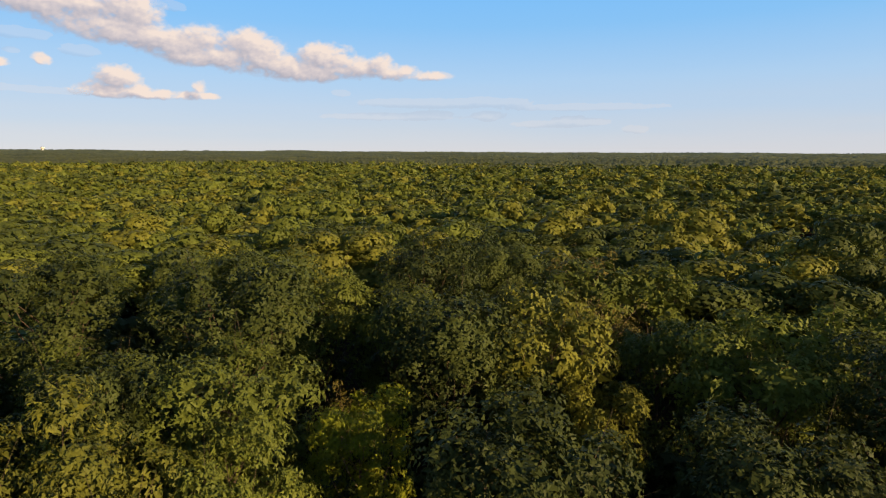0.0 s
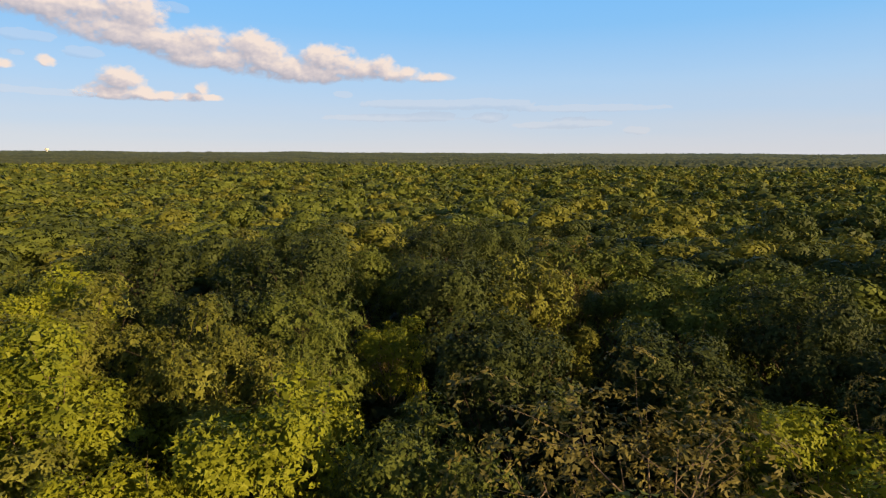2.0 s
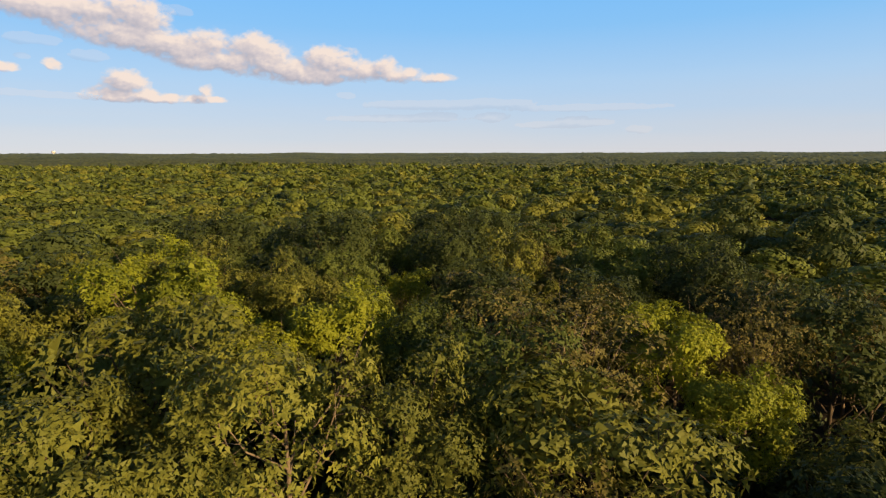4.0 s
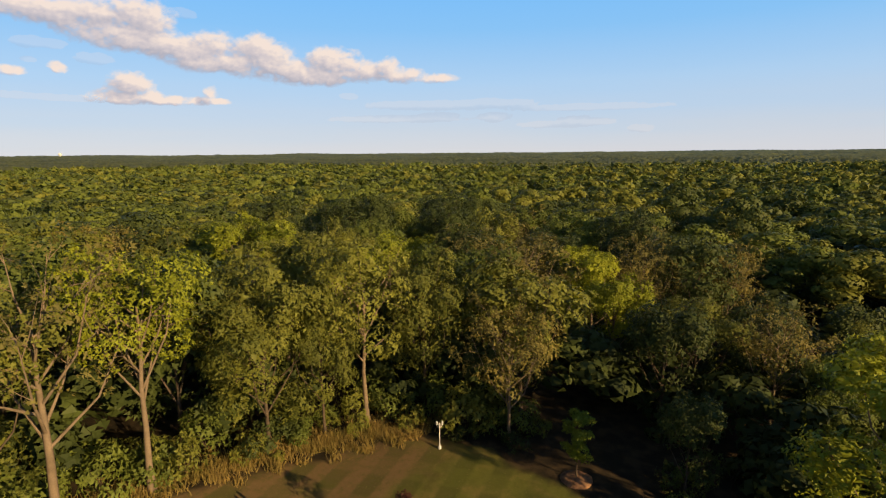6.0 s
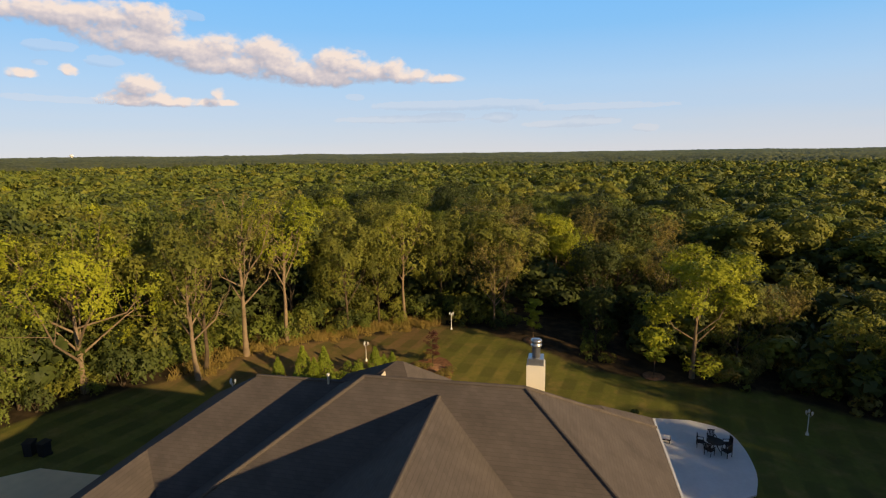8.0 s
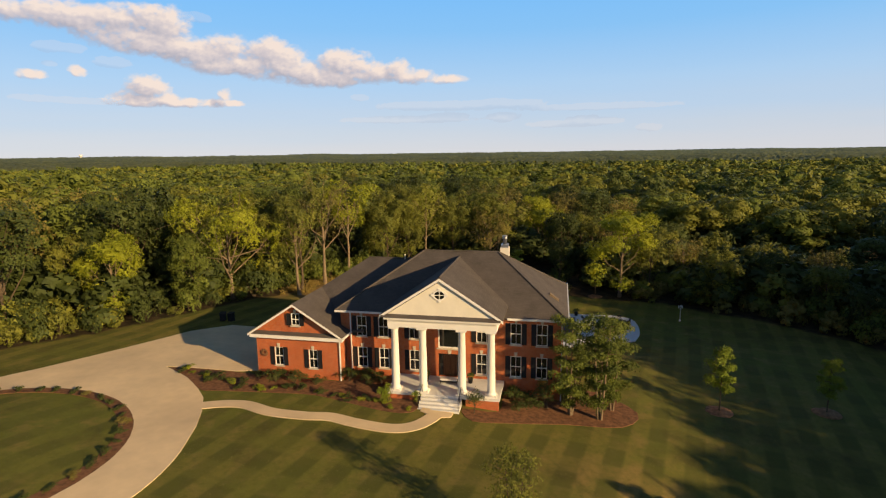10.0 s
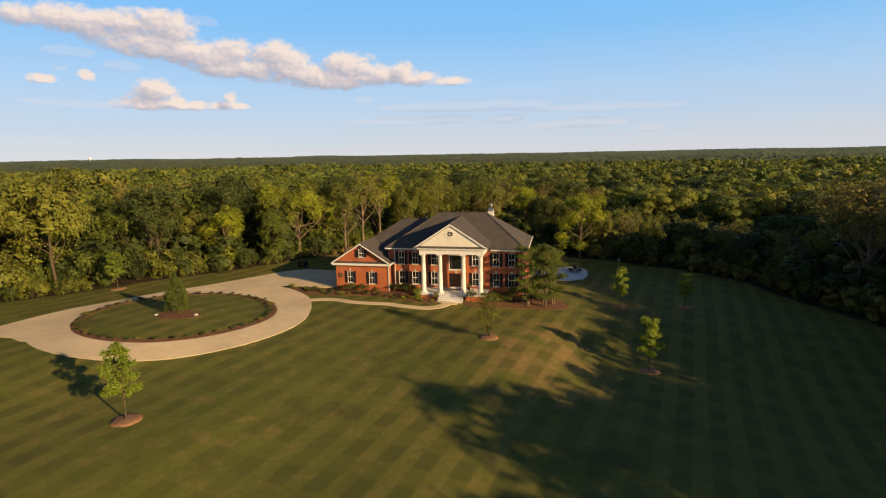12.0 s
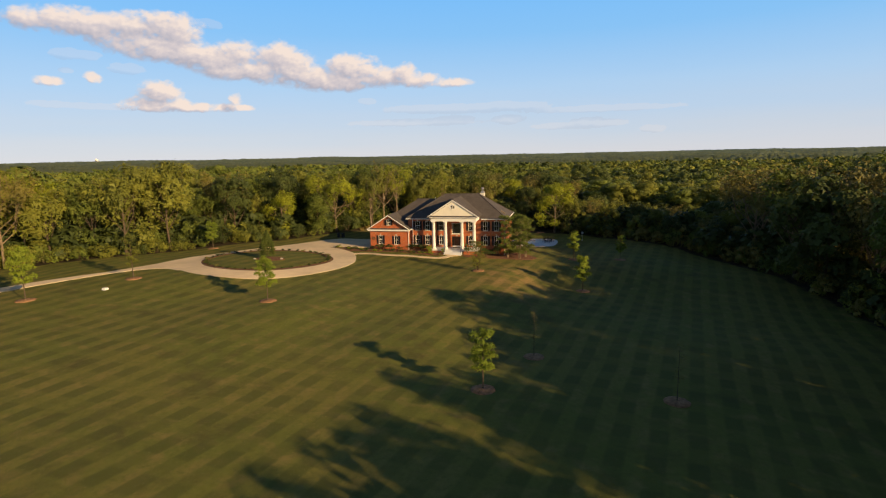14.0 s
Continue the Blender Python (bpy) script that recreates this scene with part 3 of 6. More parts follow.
# ---- house ----
def wall_material(name, row, width, mortar, c1, c2, cm, rough):
    """Courses laid by the object's own place: along the wall, and up."""
    m = bpy.data.materials.new(name)
    m.use_nodes = True
    n, l = m.node_tree.nodes, m.node_tree.links
    b = n["Principled BSDF"]
    b.inputs["Roughness"].default_value = rough
    b.inputs["Specular IOR Level"].default_value = 0.2
    co, sep, add, com = n.new("ShaderNodeTexCoord"), n.new("ShaderNodeSeparateXYZ"), n.new("ShaderNodeMath"), n.new("ShaderNodeCombineXYZ")
    l.new(co.outputs["Object"], sep.inputs[0])
    l.new(sep.outputs[0], add.inputs[0])
    l.new(sep.outputs[1], add.inputs[1])
    l.new(add.outputs[0], com.inputs[0])
    l.new(sep.outputs[2], com.inputs[1])
    t = n.new("ShaderNodeTexBrick")
    t.inputs["Scale"].default_value, t.inputs["Brick Width"].default_value, t.inputs["Row Height"].default_value = 1.0, width, row
    t.inputs["Mortar Size"].default_value, t.inputs["Mortar Smooth"].default_value = mortar, 0.3
    t.inputs["Color1"].default_value, t.inputs["Color2"].default_value, t.inputs["Mortar"].default_value = (*c1, 1), (*c2, 1), (*cm, 1)
    l.new(com.outputs[0], t.inputs["Vector"])
    big, hs, mr = n.new("ShaderNodeTexNoise"), n.new("ShaderNodeHueSaturation"), n.new("ShaderNodeMapRange")
    big.inputs["Scale"].default_value, big.inputs["Detail"].default_value = 0.7, 6
    l.new(co.outputs["Object"], big.inputs["Vector"])
    l.new(big.outputs["Fac"], mr.inputs["Value"])
    mr.inputs["To Min"].default_value, mr.inputs["To Max"].default_value = 0.65, 1.35
    l.new(mr.outputs[0], hs.inputs["Value"])
    l.new(t.outputs["Color"], hs.inputs["Color"])
    l.new(hs.outputs[0], b.inputs["Base Color"])
    bp = n.new("ShaderNodeBump")
    bp.inputs["Strength"].default_value, bp.inputs["Distance"].default_value, bp.invert = 0.5, 0.01, True
    l.new(t.outputs["Fac"], bp.inputs["Height"])
    l.new(bp.outputs[0], b.inputs["Normal"])
    return m


BRICK = wall_material("red_brick", 0.075, 0.21, 0.008, (0.54, 0.145, 0.048), (0.41, 0.098, 0.037), (0.44, 0.27, 0.16), 0.85)
ROOF = wall_material("asphalt_shingles", 0.10, 0.33, 0.006, (0.110, 0.094, 0.084), (0.096, 0.083, 0.074), (0.080, 0.069, 0.062), 0.9)
GLASS = material("window_glass", (0.012, 0.014, 0.016), 0.06, vary=0.05, spec=0.6)
DOOR = material("dark_stained_door", (0.035, 0.016, 0.010), 0.4, vary=0.2, fine=30)
WATER = material("pool_water", (0.022, 0.050, 0.340), 0.06, vary=0.08, scale=0.5, spec=0.2, bump=0.1, bump_scale=3)
COPING = material("pool_coping_stone", (0.33, 0.27, 0.20), 0.8, vary=0.15, fine=8)
WICKER = material("black_outdoor_furniture", (0.022, 0.020, 0.020), 0.6, vary=0.2)
CUSHION = material("tan_cushion", (0.36, 0.28, 0.19), 0.9, vary=0.1)

house = thing("house", "two-storey red brick house with white columned portico and dark shingle roof", "house")


def gable_hole_wall(bm, x0, x1, z0, z1, y0, y1, holes):
    """A wall across x with window openings cut through it: strips between the openings."""
    xs = sorted({x0, x1, *[v for h in holes for v in h[:2]]})
    zs = sorted({z0, z1, *[v for h in holes for v in h[2:]]})
    for a, b in zip(xs, xs[1:]):
        run = None
        for c, d in zip(zs, zs[1:]):
            hole = any(h[0] <= (a + b) / 2 <= h[1] and h[2] <= (c + d) / 2 <= h[3] for h in holes)
            if not hole:
                run = [run[0], d] if run else [c, d]
            if run and (hole or d == z1):
                box(bm, a, y0, run[0], b, y1, run[1])
                run = None


WIN_W, WIN_H = 0.94, 1.90
WINDOWS = [(x, z) for x in (-8.2, -6.13, -3.25, 2.85, 5.84, 8.05) for z in (0.86, 3.82)]
bm = bmesh.new()
gable_hole_wall(bm, -10.2, 9.8, -2.6, 6.1, 0.0, 0.3, [(x - WIN_W / 2, x + WIN_W / 2, z, z + WIN_H) for x, z in WINDOWS] + [(-1.05, 1.05, 0.5, 2.6), (-1.05, 1.05, 3.12, 5.35)])
part("wall", bm, BRICK, house, "red brick front wall with window openings")
for nm, (x0, y0, x1, y1) in (("east", (9.5, 0.3, 9.8, 12.9)), ("north", (4.0, 12.9, 9.8, 13.2)), ("inner", (-9.9, 11.9, 4.0, 12.2)), ("corner", (4.0, 12.2, 4.3, 12.9)), ("west", (-10.2, 0.3, -9.9, 12.2))):
    bm = bmesh.new()
    box(bm, x0, y0, -3.2, x1, y1, 6.1)
    part("wall", bm, BRICK, house)
GW = [(-15.73, 1.12, 0.86, 1.75), (-12.36, 1.04, 0.86, 1.75)]
bm = bmesh.new()
gable_hole_wall(bm, -17.95, -9.75, -1.0, 4.1, -1.6, -1.3, [(x - w / 2, x + w / 2, z, z + h) for x, z, w, h in GW])
part("garage_wall", bm, BRICK, house)
bm = bmesh.new()
prism(bm, [(-17.9, -1.55, 4.36), (-9.8, -1.55, 4.36), (-13.88, -1.55, 6.95)], (0, 0.3, 0))
part("garage_gable", bm, BRICK, house)
for x0, y0, x1, y1 in ((-17.95, -1.3, -17.65, 15.6), (-10.05, -1.3, -9.75, -0.003), (-17.65, 15.3, -10.2, 15.6)):
    bm = bmesh.new()
    box(bm, x0, y0, -1.0, x1, y1, 4.1)
    part("garage_wall", bm, BRICK, house)
bm = bmesh.new()
box(bm, -9.8, 0.4, -0.3, 9.4, 11.8, 0.0)
part("floor", bm, STONE, house)


def window_unit(x, z, w, h, y, cols=2, rows=2, shutters=True, keystone=True):
    """A sash window set into its opening, with its pane, bars, sill, keystone and shutters."""
    bm = bmesh.new()
    t = 0.06
    for a in ((-w / 2, 0, -w / 2 + t, h), (w / 2 - t, 0, w / 2, h), (-w / 2 + t, 0, w / 2 - t, t), (-w / 2 + t, h - t, w / 2 - t, h), (-w / 2 + t, h / 2 - 0.035, w / 2 - t, h / 2 + 0.035)):
        box(bm, x + a[0], y + 0.02, z + a[1], x + a[2], y + 0.12, z + a[3])
    for c in range(1, cols):
        u = -w / 2 + w * c / cols
        box(bm, x + u - 0.016, y + 0.045, z + t, x + u + 0.016, y + 0.085, z + h / 2 - 0.036)
        box(bm, x + u - 0.016, y + 0.045, z + h / 2 + 0.036, x + u + 0.016, y + 0.085, z + h - t)
    for r in range(1, rows):
        if r * 2 != rows:
            v = h * r / rows
            box(bm, x - w / 2 + t, y + 0.05, z + v - 0.02, x + w / 2 - t, y + 0.08, z + v + 0.02)
    win = part("window", bm, WHITE, house, "white sash window with glazing bars")
    bm = bmesh.new()
    box(bm, x - w / 2 + 0.03, y + 0.088, z + 0.03, x + w / 2 - 0.03, y + 0.1, z + h - 0.03)
    part("pane", bm, GLASS, win)
    bm = bmesh.new()
    box(bm, x - w / 2 - 0.08, y - 0.09, z - 0.12, x + w / 2 + 0.08, y - 0.003, z - 0.003)
    part("sill", bm, STONE, win)
    if keystone:
        bm = bmesh.new()
        prism(bm, [(x - 0.09, y - 0.07, z + h + 0.02), (x + 0.09, y - 0.07, z + h + 0.02), (x + 0.15, y - 0.07, z + h + 0.36), (x - 0.15, y - 0.07, z + h + 0.36)], (0, 0.066, 0))
        part("keystone", bm, STONE, win)
    for s in (-1, 1) if shutters else ():
        bm = bmesh.new()
        sw, c = 0.42, x + s * (w / 2 + 0.23)
        for a in ((-sw / 2, 0, -sw / 2 + 0.06, h), (sw / 2 - 0.06, 0, sw / 2, h), (-sw / 2 + 0.06, 0, sw / 2 - 0.06, 0.09), (-sw / 2 + 0.06, h - 0.09, sw / 2 - 0.06, h), (-sw / 2 + 0.06, h / 2 - 0.05, sw / 2 - 0.06, h / 2 + 0.05)):
            box(bm, c + a[0], y - 0.05, z + a[1], c + a[2], y - 0.004, z + a[3])
        step = (h - 0.18) / 18
        saw = [(c - sw / 2 + 0.06, y - 0.012 - 0.026 * e, z + 0.09 + step * (k + 0.35 * e)) for k in range(18) for e in (0, 1)]
        prism(bm, [(c - sw / 2 + 0.06, y - 0.006, z + 0.09)] + saw + [(c - sw / 2 + 0.06, y - 0.006, z + h - 0.09)], (sw - 0.12, 0, 0))
        part("shutter", bm, BLACK, win, "black louvred shutter")
    return win


for x, z in WINDOWS:
    window_unit(x, z, WIN_W, WIN_H, 0.0)
for x, z, w, h in GW:
    window_unit(x, z, w, h, -1.6)
window_unit(-13.88, 5.03, 0.8, 1.12, -1.67, rows=2)
# entrance: double door below, large hall window above
bm = bmesh.new()
for a in ((-1.05, 3.12, -0.95, 5.35), (0.95, 3.12, 1.05, 5.35), (-0.95, 3.12, 0.95, 3.24), (-0.95, 5.25, 0.95, 5.35)):
    box(bm, a[0], 0.0, a[1], a[2], 0.14, a[3])
hallwin = part("window", bm, WHITE, house, "large white framed hall window above the door")
bm = bmesh.new()
box(bm, -0.98, 0.09, 3.2, 0.98, 0.11, 5.3)
part("pane", bm, GLASS, hallwin)
bm = bmesh.new()
box(bm, -1.2, -0.1, 3.0, 1.2, -0.003, 3.11)
part("sill", bm, STONE, hallwin)
bm = bmesh.new()
prism(bm, [(-0.1, -0.08, 2.62), (0.1, -0.08, 2.62), (0.17, -0.08, 2.94), (-0.17, -0.08, 2.94)], (0, 0.077, 0))
part("keystone", bm, STONE, hallwin)
bm = bmesh.new()
for a in ((-1.05, 0.5, -0.95, 2.6), (0.95, 0.5, 1.05, 2.6), (-0.95, 2.5, 0.95, 2.6), (-0.62, 0.5, -0.54, 2.5), (0.54, 0.5, 0.62, 2.5)):
    box(bm, a[0], 0.05, a[1], a[2], 0.2, a[3])
doorway = part("door_frame", bm, DOOR, house)
for s in (-1, 1):
    bm = bmesh.new()
    box(bm, s * 0.27 - 0.265, 0.1, 0.5, s * 0.27 + 0.265, 0.15, 2.495)
    for z0 in (0.62, 1.35):
        box(bm, s * 0.27 - 0.19, 0.075, z0, s * 0.27 + 0.19, 0.099, z0 + (0.6 if z0 < 1 else 1.0))
    part("door", bm, DOOR, doorway, "dark stained panelled front door leaf")
    bm = bmesh.new()
    box(bm, s * 0.78 - 0.16, 0.12, 0.55, s * 0.78 + 0.16, 0.13, 2.48)
    part("sidelight", bm, GLASS, doorway)


# roofs: slabs with eaves
def slab_roof(name, faces, thick=0.16, label=""):
    bm = bmesh.new()
    for f in faces:
        bm.faces.new([bm.verts.new(p) for p in f])
    bmesh.ops.remove_doubles(bm, verts=bm.verts[:], dist=0.001)
    geo = bmesh.ops.extrude_face_region(bm, geom=bm.faces[:])
    bmesh.ops.translate(bm, verts=[v for v in geo["geom"] if isinstance(v, bmesh.types.BMVert)], vec=(0, 0, -thick))
    bmesh.ops.recalc_face_normals(bm, faces=bm.faces[:])
    return part(name, bm, ROOF, house, label)


def hip_faces(x0, y0, x1, y1, z, rx0, rx1, ry, rz):
    a, b, c, d, e, f = (x0, y0, z), (x1, y0, z), (x1, y1, z), (x0, y1, z), (rx0, ry, rz), (rx1, ry, rz)
    return [(a, b, f, e), (b, c, f), (c, d, e, f), (d, a, e)]


slab_roof("roof", hip_faces(-10.6, -0.3, 10.2, 12.5, 6.26, -3.63, 3.6, 6.1, 10.82), label="dark grey shingle hip roof")
slab_roof("rear_hip_roof", hip_faces(3.6, 8.4, 10.2, 13.6, 6.26, 6.6, 7.2, 11.2, 7.9))
slab_roof("garage_roof", hip_faces(-18.4, -0.1, -8.0, 16.1, 4.3, -10.15, -8.2, 8.0, 9.6), label="dark grey shingle hip roof over the garage wing")
slab_roof("wing_ridge_roof", [((-10.2, 8.0, 9.6), (-3.2, 8.0, 9.6), (-3.2, 3.4, 6.6), (-9.0, 3.4, 6.6)), ((-3.2, 8.0, 9.6), (-10.2, 8.0, 9.6), (-9.0, 13.0, 6.3), (-3.2, 13.0, 6.3))])
PK = 10.40
slab_roof("portico_roof", [((-5.15, -3.82, 7.08), (-0.05, -3.82, PK), (-0.05, 5.6, PK), (-5.15, 1.2, 7.08)), ((-0.05, -3.82, PK), (5.05, -3.82, 7.08), (5.05, 1.2, 7.08), (-0.05, 5.6, PK))])
slab_roof("garage_gable_roof", [((-18.5, -2.1, 4.24), (-13.9, -2.1, 7.18), (-13.9, 4.6, 7.18), (-18.5, 0.0, 4.24)), ((-13.9, -2.1, 7.18), (-9.3, -2.1, 4.24), (-9.3, 0.0, 4.24), (-13.9, 4.6, 7.18))])
# ridge caps
for p, q in (((-3.63, 6.1, 10.82), (3.6, 6.1, 10.82)), ((-0.05, -3.82, PK), (-0.05, 5.5, PK)), ((3.6, 6.1, 10.82), (10.2, -0.3, 6.26)), ((3.6, 6.1, 10.82), (10.2, 12.5, 6.26)), ((-3.63, 6.1, 10.82), (-10.6, -0.3, 6.26)), ((-10.15, 8, 9.6), (-3.4, 8, 9.6))):
    v, f = tube([Vector(p) + Vector((0, 0, 0.01)), Vector(q) + Vector((0, 0, 0.01))], [0.10, 0.10], 5)
    ob = new("ridge_cap", raw_mesh("ridge_cap", v, f, ROOF))
    ob.parent = house
# rear wing behind the pool side
bm = bmesh.new()
box(bm, -11.0, 14.5, -3.2, -3.2, 22.8, 3.1)
part("rear_wall", bm, BRICK, house)
slab_roof("rear_roof", hip_faces(-11.6, 13.5, -2.5, 23.4, 3.25, -6.0, -5.5, 18.9, 6.45))
# pale triangular block set on the front of the rear roof
bm = bmesh.new()
prism(bm, [(-7.4, 16.6, 4.8), (-5.5, 16.6, 4.8), (-6.6, 16.6, 6.0)], (0, 2.0, 0))
part("rear_triangle", bm, STONE, house)
# gutters, fascia and cornices
def strip(name, p, q, drop, depth, mat_=None, lift=0.0):
    """A white board under an eave from p to q; depth is pushed along (dx, dy)."""
    bm = bmesh.new()
    x0, y0, z0 = p
    x1, y1, z1 = q
    prism(bm, [(x0, y0, z0 + lift), (x1, y1, z1 + lift), (x1, y1, z1 + lift - drop), (x0, y0, z0 + lift - drop)], (*depth, 0))
    part(name, bm, mat_ or WHITE, house)


strip("gutter", (-10.62, -0.40, 6.25), (-5.2, -0.40, 6.25), 0.17, (0, 0.12))
strip("gutter", (5.1, -0.40, 6.25), (10.24, -0.40, 6.25), 0.17, (0, 0.12))
strip("gutter", (10.22, -0.28, 6.25), (10.22, 13.6, 6.25), 0.17, (0.1, 0))
strip("gutter", (-9.15, -2.1, 4.22), (-9.15, 0.0, 4.22), 0.16, (-0.1, 0))
strip("fascia", (-18.35, -2.06, 4.12), (-9.3, -2.06, 4.12), 0.30, (0, 0.46))
strip("rake_board", (-18.52, -2.14, 4.16), (-13.9, -2.14, 7.10), 0.20, (0, 0.07))
strip("rake_board", (-13.9, -2.14, 7.10), (-9.28, -2.14, 4.16), 0.20, (0, 0.07))
strip("rake_board", (-5.2, -3.88, 7.02), (-0.05, -3.88, PK - 0.06), 0.22, (0, 0.09))
strip("rake_board", (-0.05, -3.88, PK - 0.06), (5.1, -3.88, 7.02), 0.22, (0, 0.09))
for x0, x1, y0, z in ((-18.3, -9.4, -2.0, 4.14), (-5.0, 4.9, -4.1, 6.98)):
    bm = bmesh.new()
    prism(bm, [(x0, y0, z), (x0, y0 + 0.42, z + 0.23), (x0, y0 + 0.42, z + 0.005)], (x1 - x0, 0, 0))
    part("pent_roof", bm, ROOF, house, "narrow shingle ledge at the foot of the gable")
# portico
bm = bmesh.new()
prism(bm, [(-4.75, -3.70, 7.0), (4.65, -3.70, 7.0), (-0.05, -3.70, 10.05)], (0, 0.2, 0))
part("pediment", bm, CREAM, house, "cream stucco pediment")
bm = bmesh.new()
for a in ((-4.5, -3.75, 6.1, 4.6, -3.0, 6.78), (-4.5, -3.0, 6.1, -3.8, -0.003, 6.78), (3.9, -3.0, 6.1, 4.6, -0.003, 6.78), (-4.75, -4.0, 6.78, 4.85, -0.003, 6.96)):
    box(bm, *a)
part("entablature", bm, WHITE, house, "white painted entablature over the columns")
bm = bmesh.new()
box(bm, 0, 0, 0, 0.09, 0.127, 0.115)
dentil_mesh = mesh_of("dentil", bm, WHITE)
for k in range(52):
    ob = new("dentil", dentil_mesh)
    ob.location, ob.parent = (-4.45 + k * 0.175, -3.88, 6.66), house
bm = bmesh.new()
box(bm, -3.78, -2.98, 6.3, 3.88, -0.01, 6.4)
part("porch_ceiling", bm, WHITE, house)
bm = bmesh.new()
for k in range(28):
    a0, a1 = 2 * math.pi * k / 28, 2 * math.pi * (k + 1) / 28
    o = [(-0.06 + r * math.cos(a) * 1.28, -3.56, 8.93 + r * math.sin(a)) for r, a in ((0.44, a0), (0.44, a1), (0.33, a1), (0.33, a0))]
    prism(bm, o, (0, 0.058, 0))
for s in ((-0.09, 0.42, 0.09, 0.56), (-0.09, -0.56, 0.09, -0.42)):
    box(bm, -0.06 + s[0], -3.58, 8.93 + s[1], -0.06 + s[2], -3.503, 8.93 + s[3])
for s in ((-0.70, -0.09, -0.55, 0.09), (0.55, -0.09, 0.70, 0.09)):
    box(bm, -0.06 + s[0], -3.58, 8.93 + s[1], -0.06 + s[2], -3.503, 8.93 + s[3])
box(bm, -0.085, -3.55, 8.6, -0.035, -3.52, 9.26)
box(bm, -0.48, -3.55, 8.905, 0.36, -3.52, 8.955)
oculus = part("window", bm, WHITE, house, "oval window with stone surround in the pediment")
oculus.location.y = -0.2
bm = bmesh.new()
bmesh.ops.create_circle(bm, cap_ends=True, segments=28, radius=0.34, matrix=Matrix.Translation((-0.06, -3.508, 8.93)) @ Matrix.Diagonal((1.28, 1, 1, 1)) @ Matrix.Rotation(radians(90), 4, "X"))
part("pane", bm, GLASS, oculus)


def lathe(bm, x, y, profile, seg=24):
    rings = [[bm.verts.new((x + r * math.cos(2 * math.pi * k / seg), y + r * math.sin(2 * math.pi * k / seg), z)) for k in range(seg)] for r, z in profile]
    for a, b in zip(rings, rings[1:]):
        for k in range(seg):
            f = bm.faces.new((a[k], a[(k + 1) % seg], b[(k + 1) % seg], b[k]))
            f.smooth = True
    bm.faces.new(rings[0][::-1]), bm.faces.new(rings[-1])


for x in (-4.02, -1.62, 1.68, 4.1):
    bm = bmesh.new()
    lathe(bm, x, -3.35, [(0.42, 0.62), (0.44, 0.68), (0.42, 0.75), (0.36, 0.80), (0.34, 0.9), (0.335, 2.4), (0.29, 5.75), (0.31, 5.78), (0.31, 5.84), (0.36, 5.93)])
    col = part("column", bm, WHITE, house, "tall white round portico column")
    bm = bmesh.new()
    box(bm, x - 0.47, -3.82, 0.452, x + 0.47, -2.88, 0.62)
    part("plinth", bm, WHITE, col)
    bm = bmesh.new()
    box(bm, x - 0.42, -3.77, 5.93, x + 0.42, -2.93, 6.097)
    part("capital", bm, WHITE, col)
bm = bmesh.new()
box(bm, -4.8, -3.95, 0.27, 4.85, -0.004, 0.45)
part("porch_floor", bm, PATIO, house, "pale concrete porch floor")
for x0, x1 in ((-4.7, -2.0), (2.05, 4.75)):
    bm = bmesh.new()
    box(bm, x0, -3.85, -1.4, x1, -3.5, 0.267)
    part("porch_wall", bm, BRICK, house)
for k in range(4):
    bm = bmesh.new()
    box(bm, -1.7, -4.3 - 0.34 * k, -0.9, 1.75, -3.955 - 0.34 * k, 0.30 - 0.165 * k)
    part("step", bm, PATIO, house)
for s in (-1.62, 1.67):
    v, f = tube([(s, -3.8, 1.25), (s, -5.2, 0.62), (s, -5.28, 0.5)], [0.025, 0.025, 0.02], 6)
    rail = new("handrail", raw_mesh("handrail", v, f, BLACK))
    rail.parent = house
    for y, z0, z1 in ((-3.8, 0.44, 1.25), (-4.5, -0.1, 0.93), (-5.2, -0.6, 0.62)):
        bm = bmesh.new()
        box(bm, s - 0.018, y - 0.018, z0, s + 0.018, y + 0.018, z1)
        part("baluster", bm, BLACK, rail)
# downpipes
for x, y, z0, z1 in ((-9.24, -0.06, -0.1, 6.1), (-9.72, -1.67, -0.1, 4.0), (9.7, -0.06, -1.2, 6.1)):
    bm = bmesh.new()
    box(bm, x - 0.05, y - 0.05, z0, x + 0.05, y + 0.05, z1)
    box(bm, x - 0.055, y - 0.28, z1 - 0.02, x + 0.055, y + 0.05, z1 + 0.07)
    part("downpipe", bm, WHITE, house)
# chimney with its flue
bm = bmesh.new()
box(bm, 3.53, 8.65, 5.0, 4.40, 9.6, 10.80)
chimney = part("chimney", bm, CREAM, house, "cream stucco chimney")
bm = bmesh.new()
box(bm, 3.60, 8.72, 10.80, 4.33, 9.53, 11.12)
part("chimney_cap", bm, METAL, chimney)
bm = bmesh.new()
lathe(bm, 3.96, 9.1, [(0.20, 11.12), (0.20, 11.62), (0.26, 11.65), (0.26, 11.75), (0.21, 11.78), (0.21, 11.83), (0.26, 11.86), (0.26, 11.97), (0.12, 12.02)], 18)
part("flue", bm, METAL, chimney, "galvanised flue pipe with a cowl")
bm = bmesh.new()
prism(bm, [(8.55, 3.6, 7.36), (9.35, 3.6, 6.82), (9.42, 3.6, 6.98), (8.62, 3.6, 7.55)], (0, 0.5, 0))
part("roof_vent", bm, PALE_BARK, house, "low brown roof vent box")
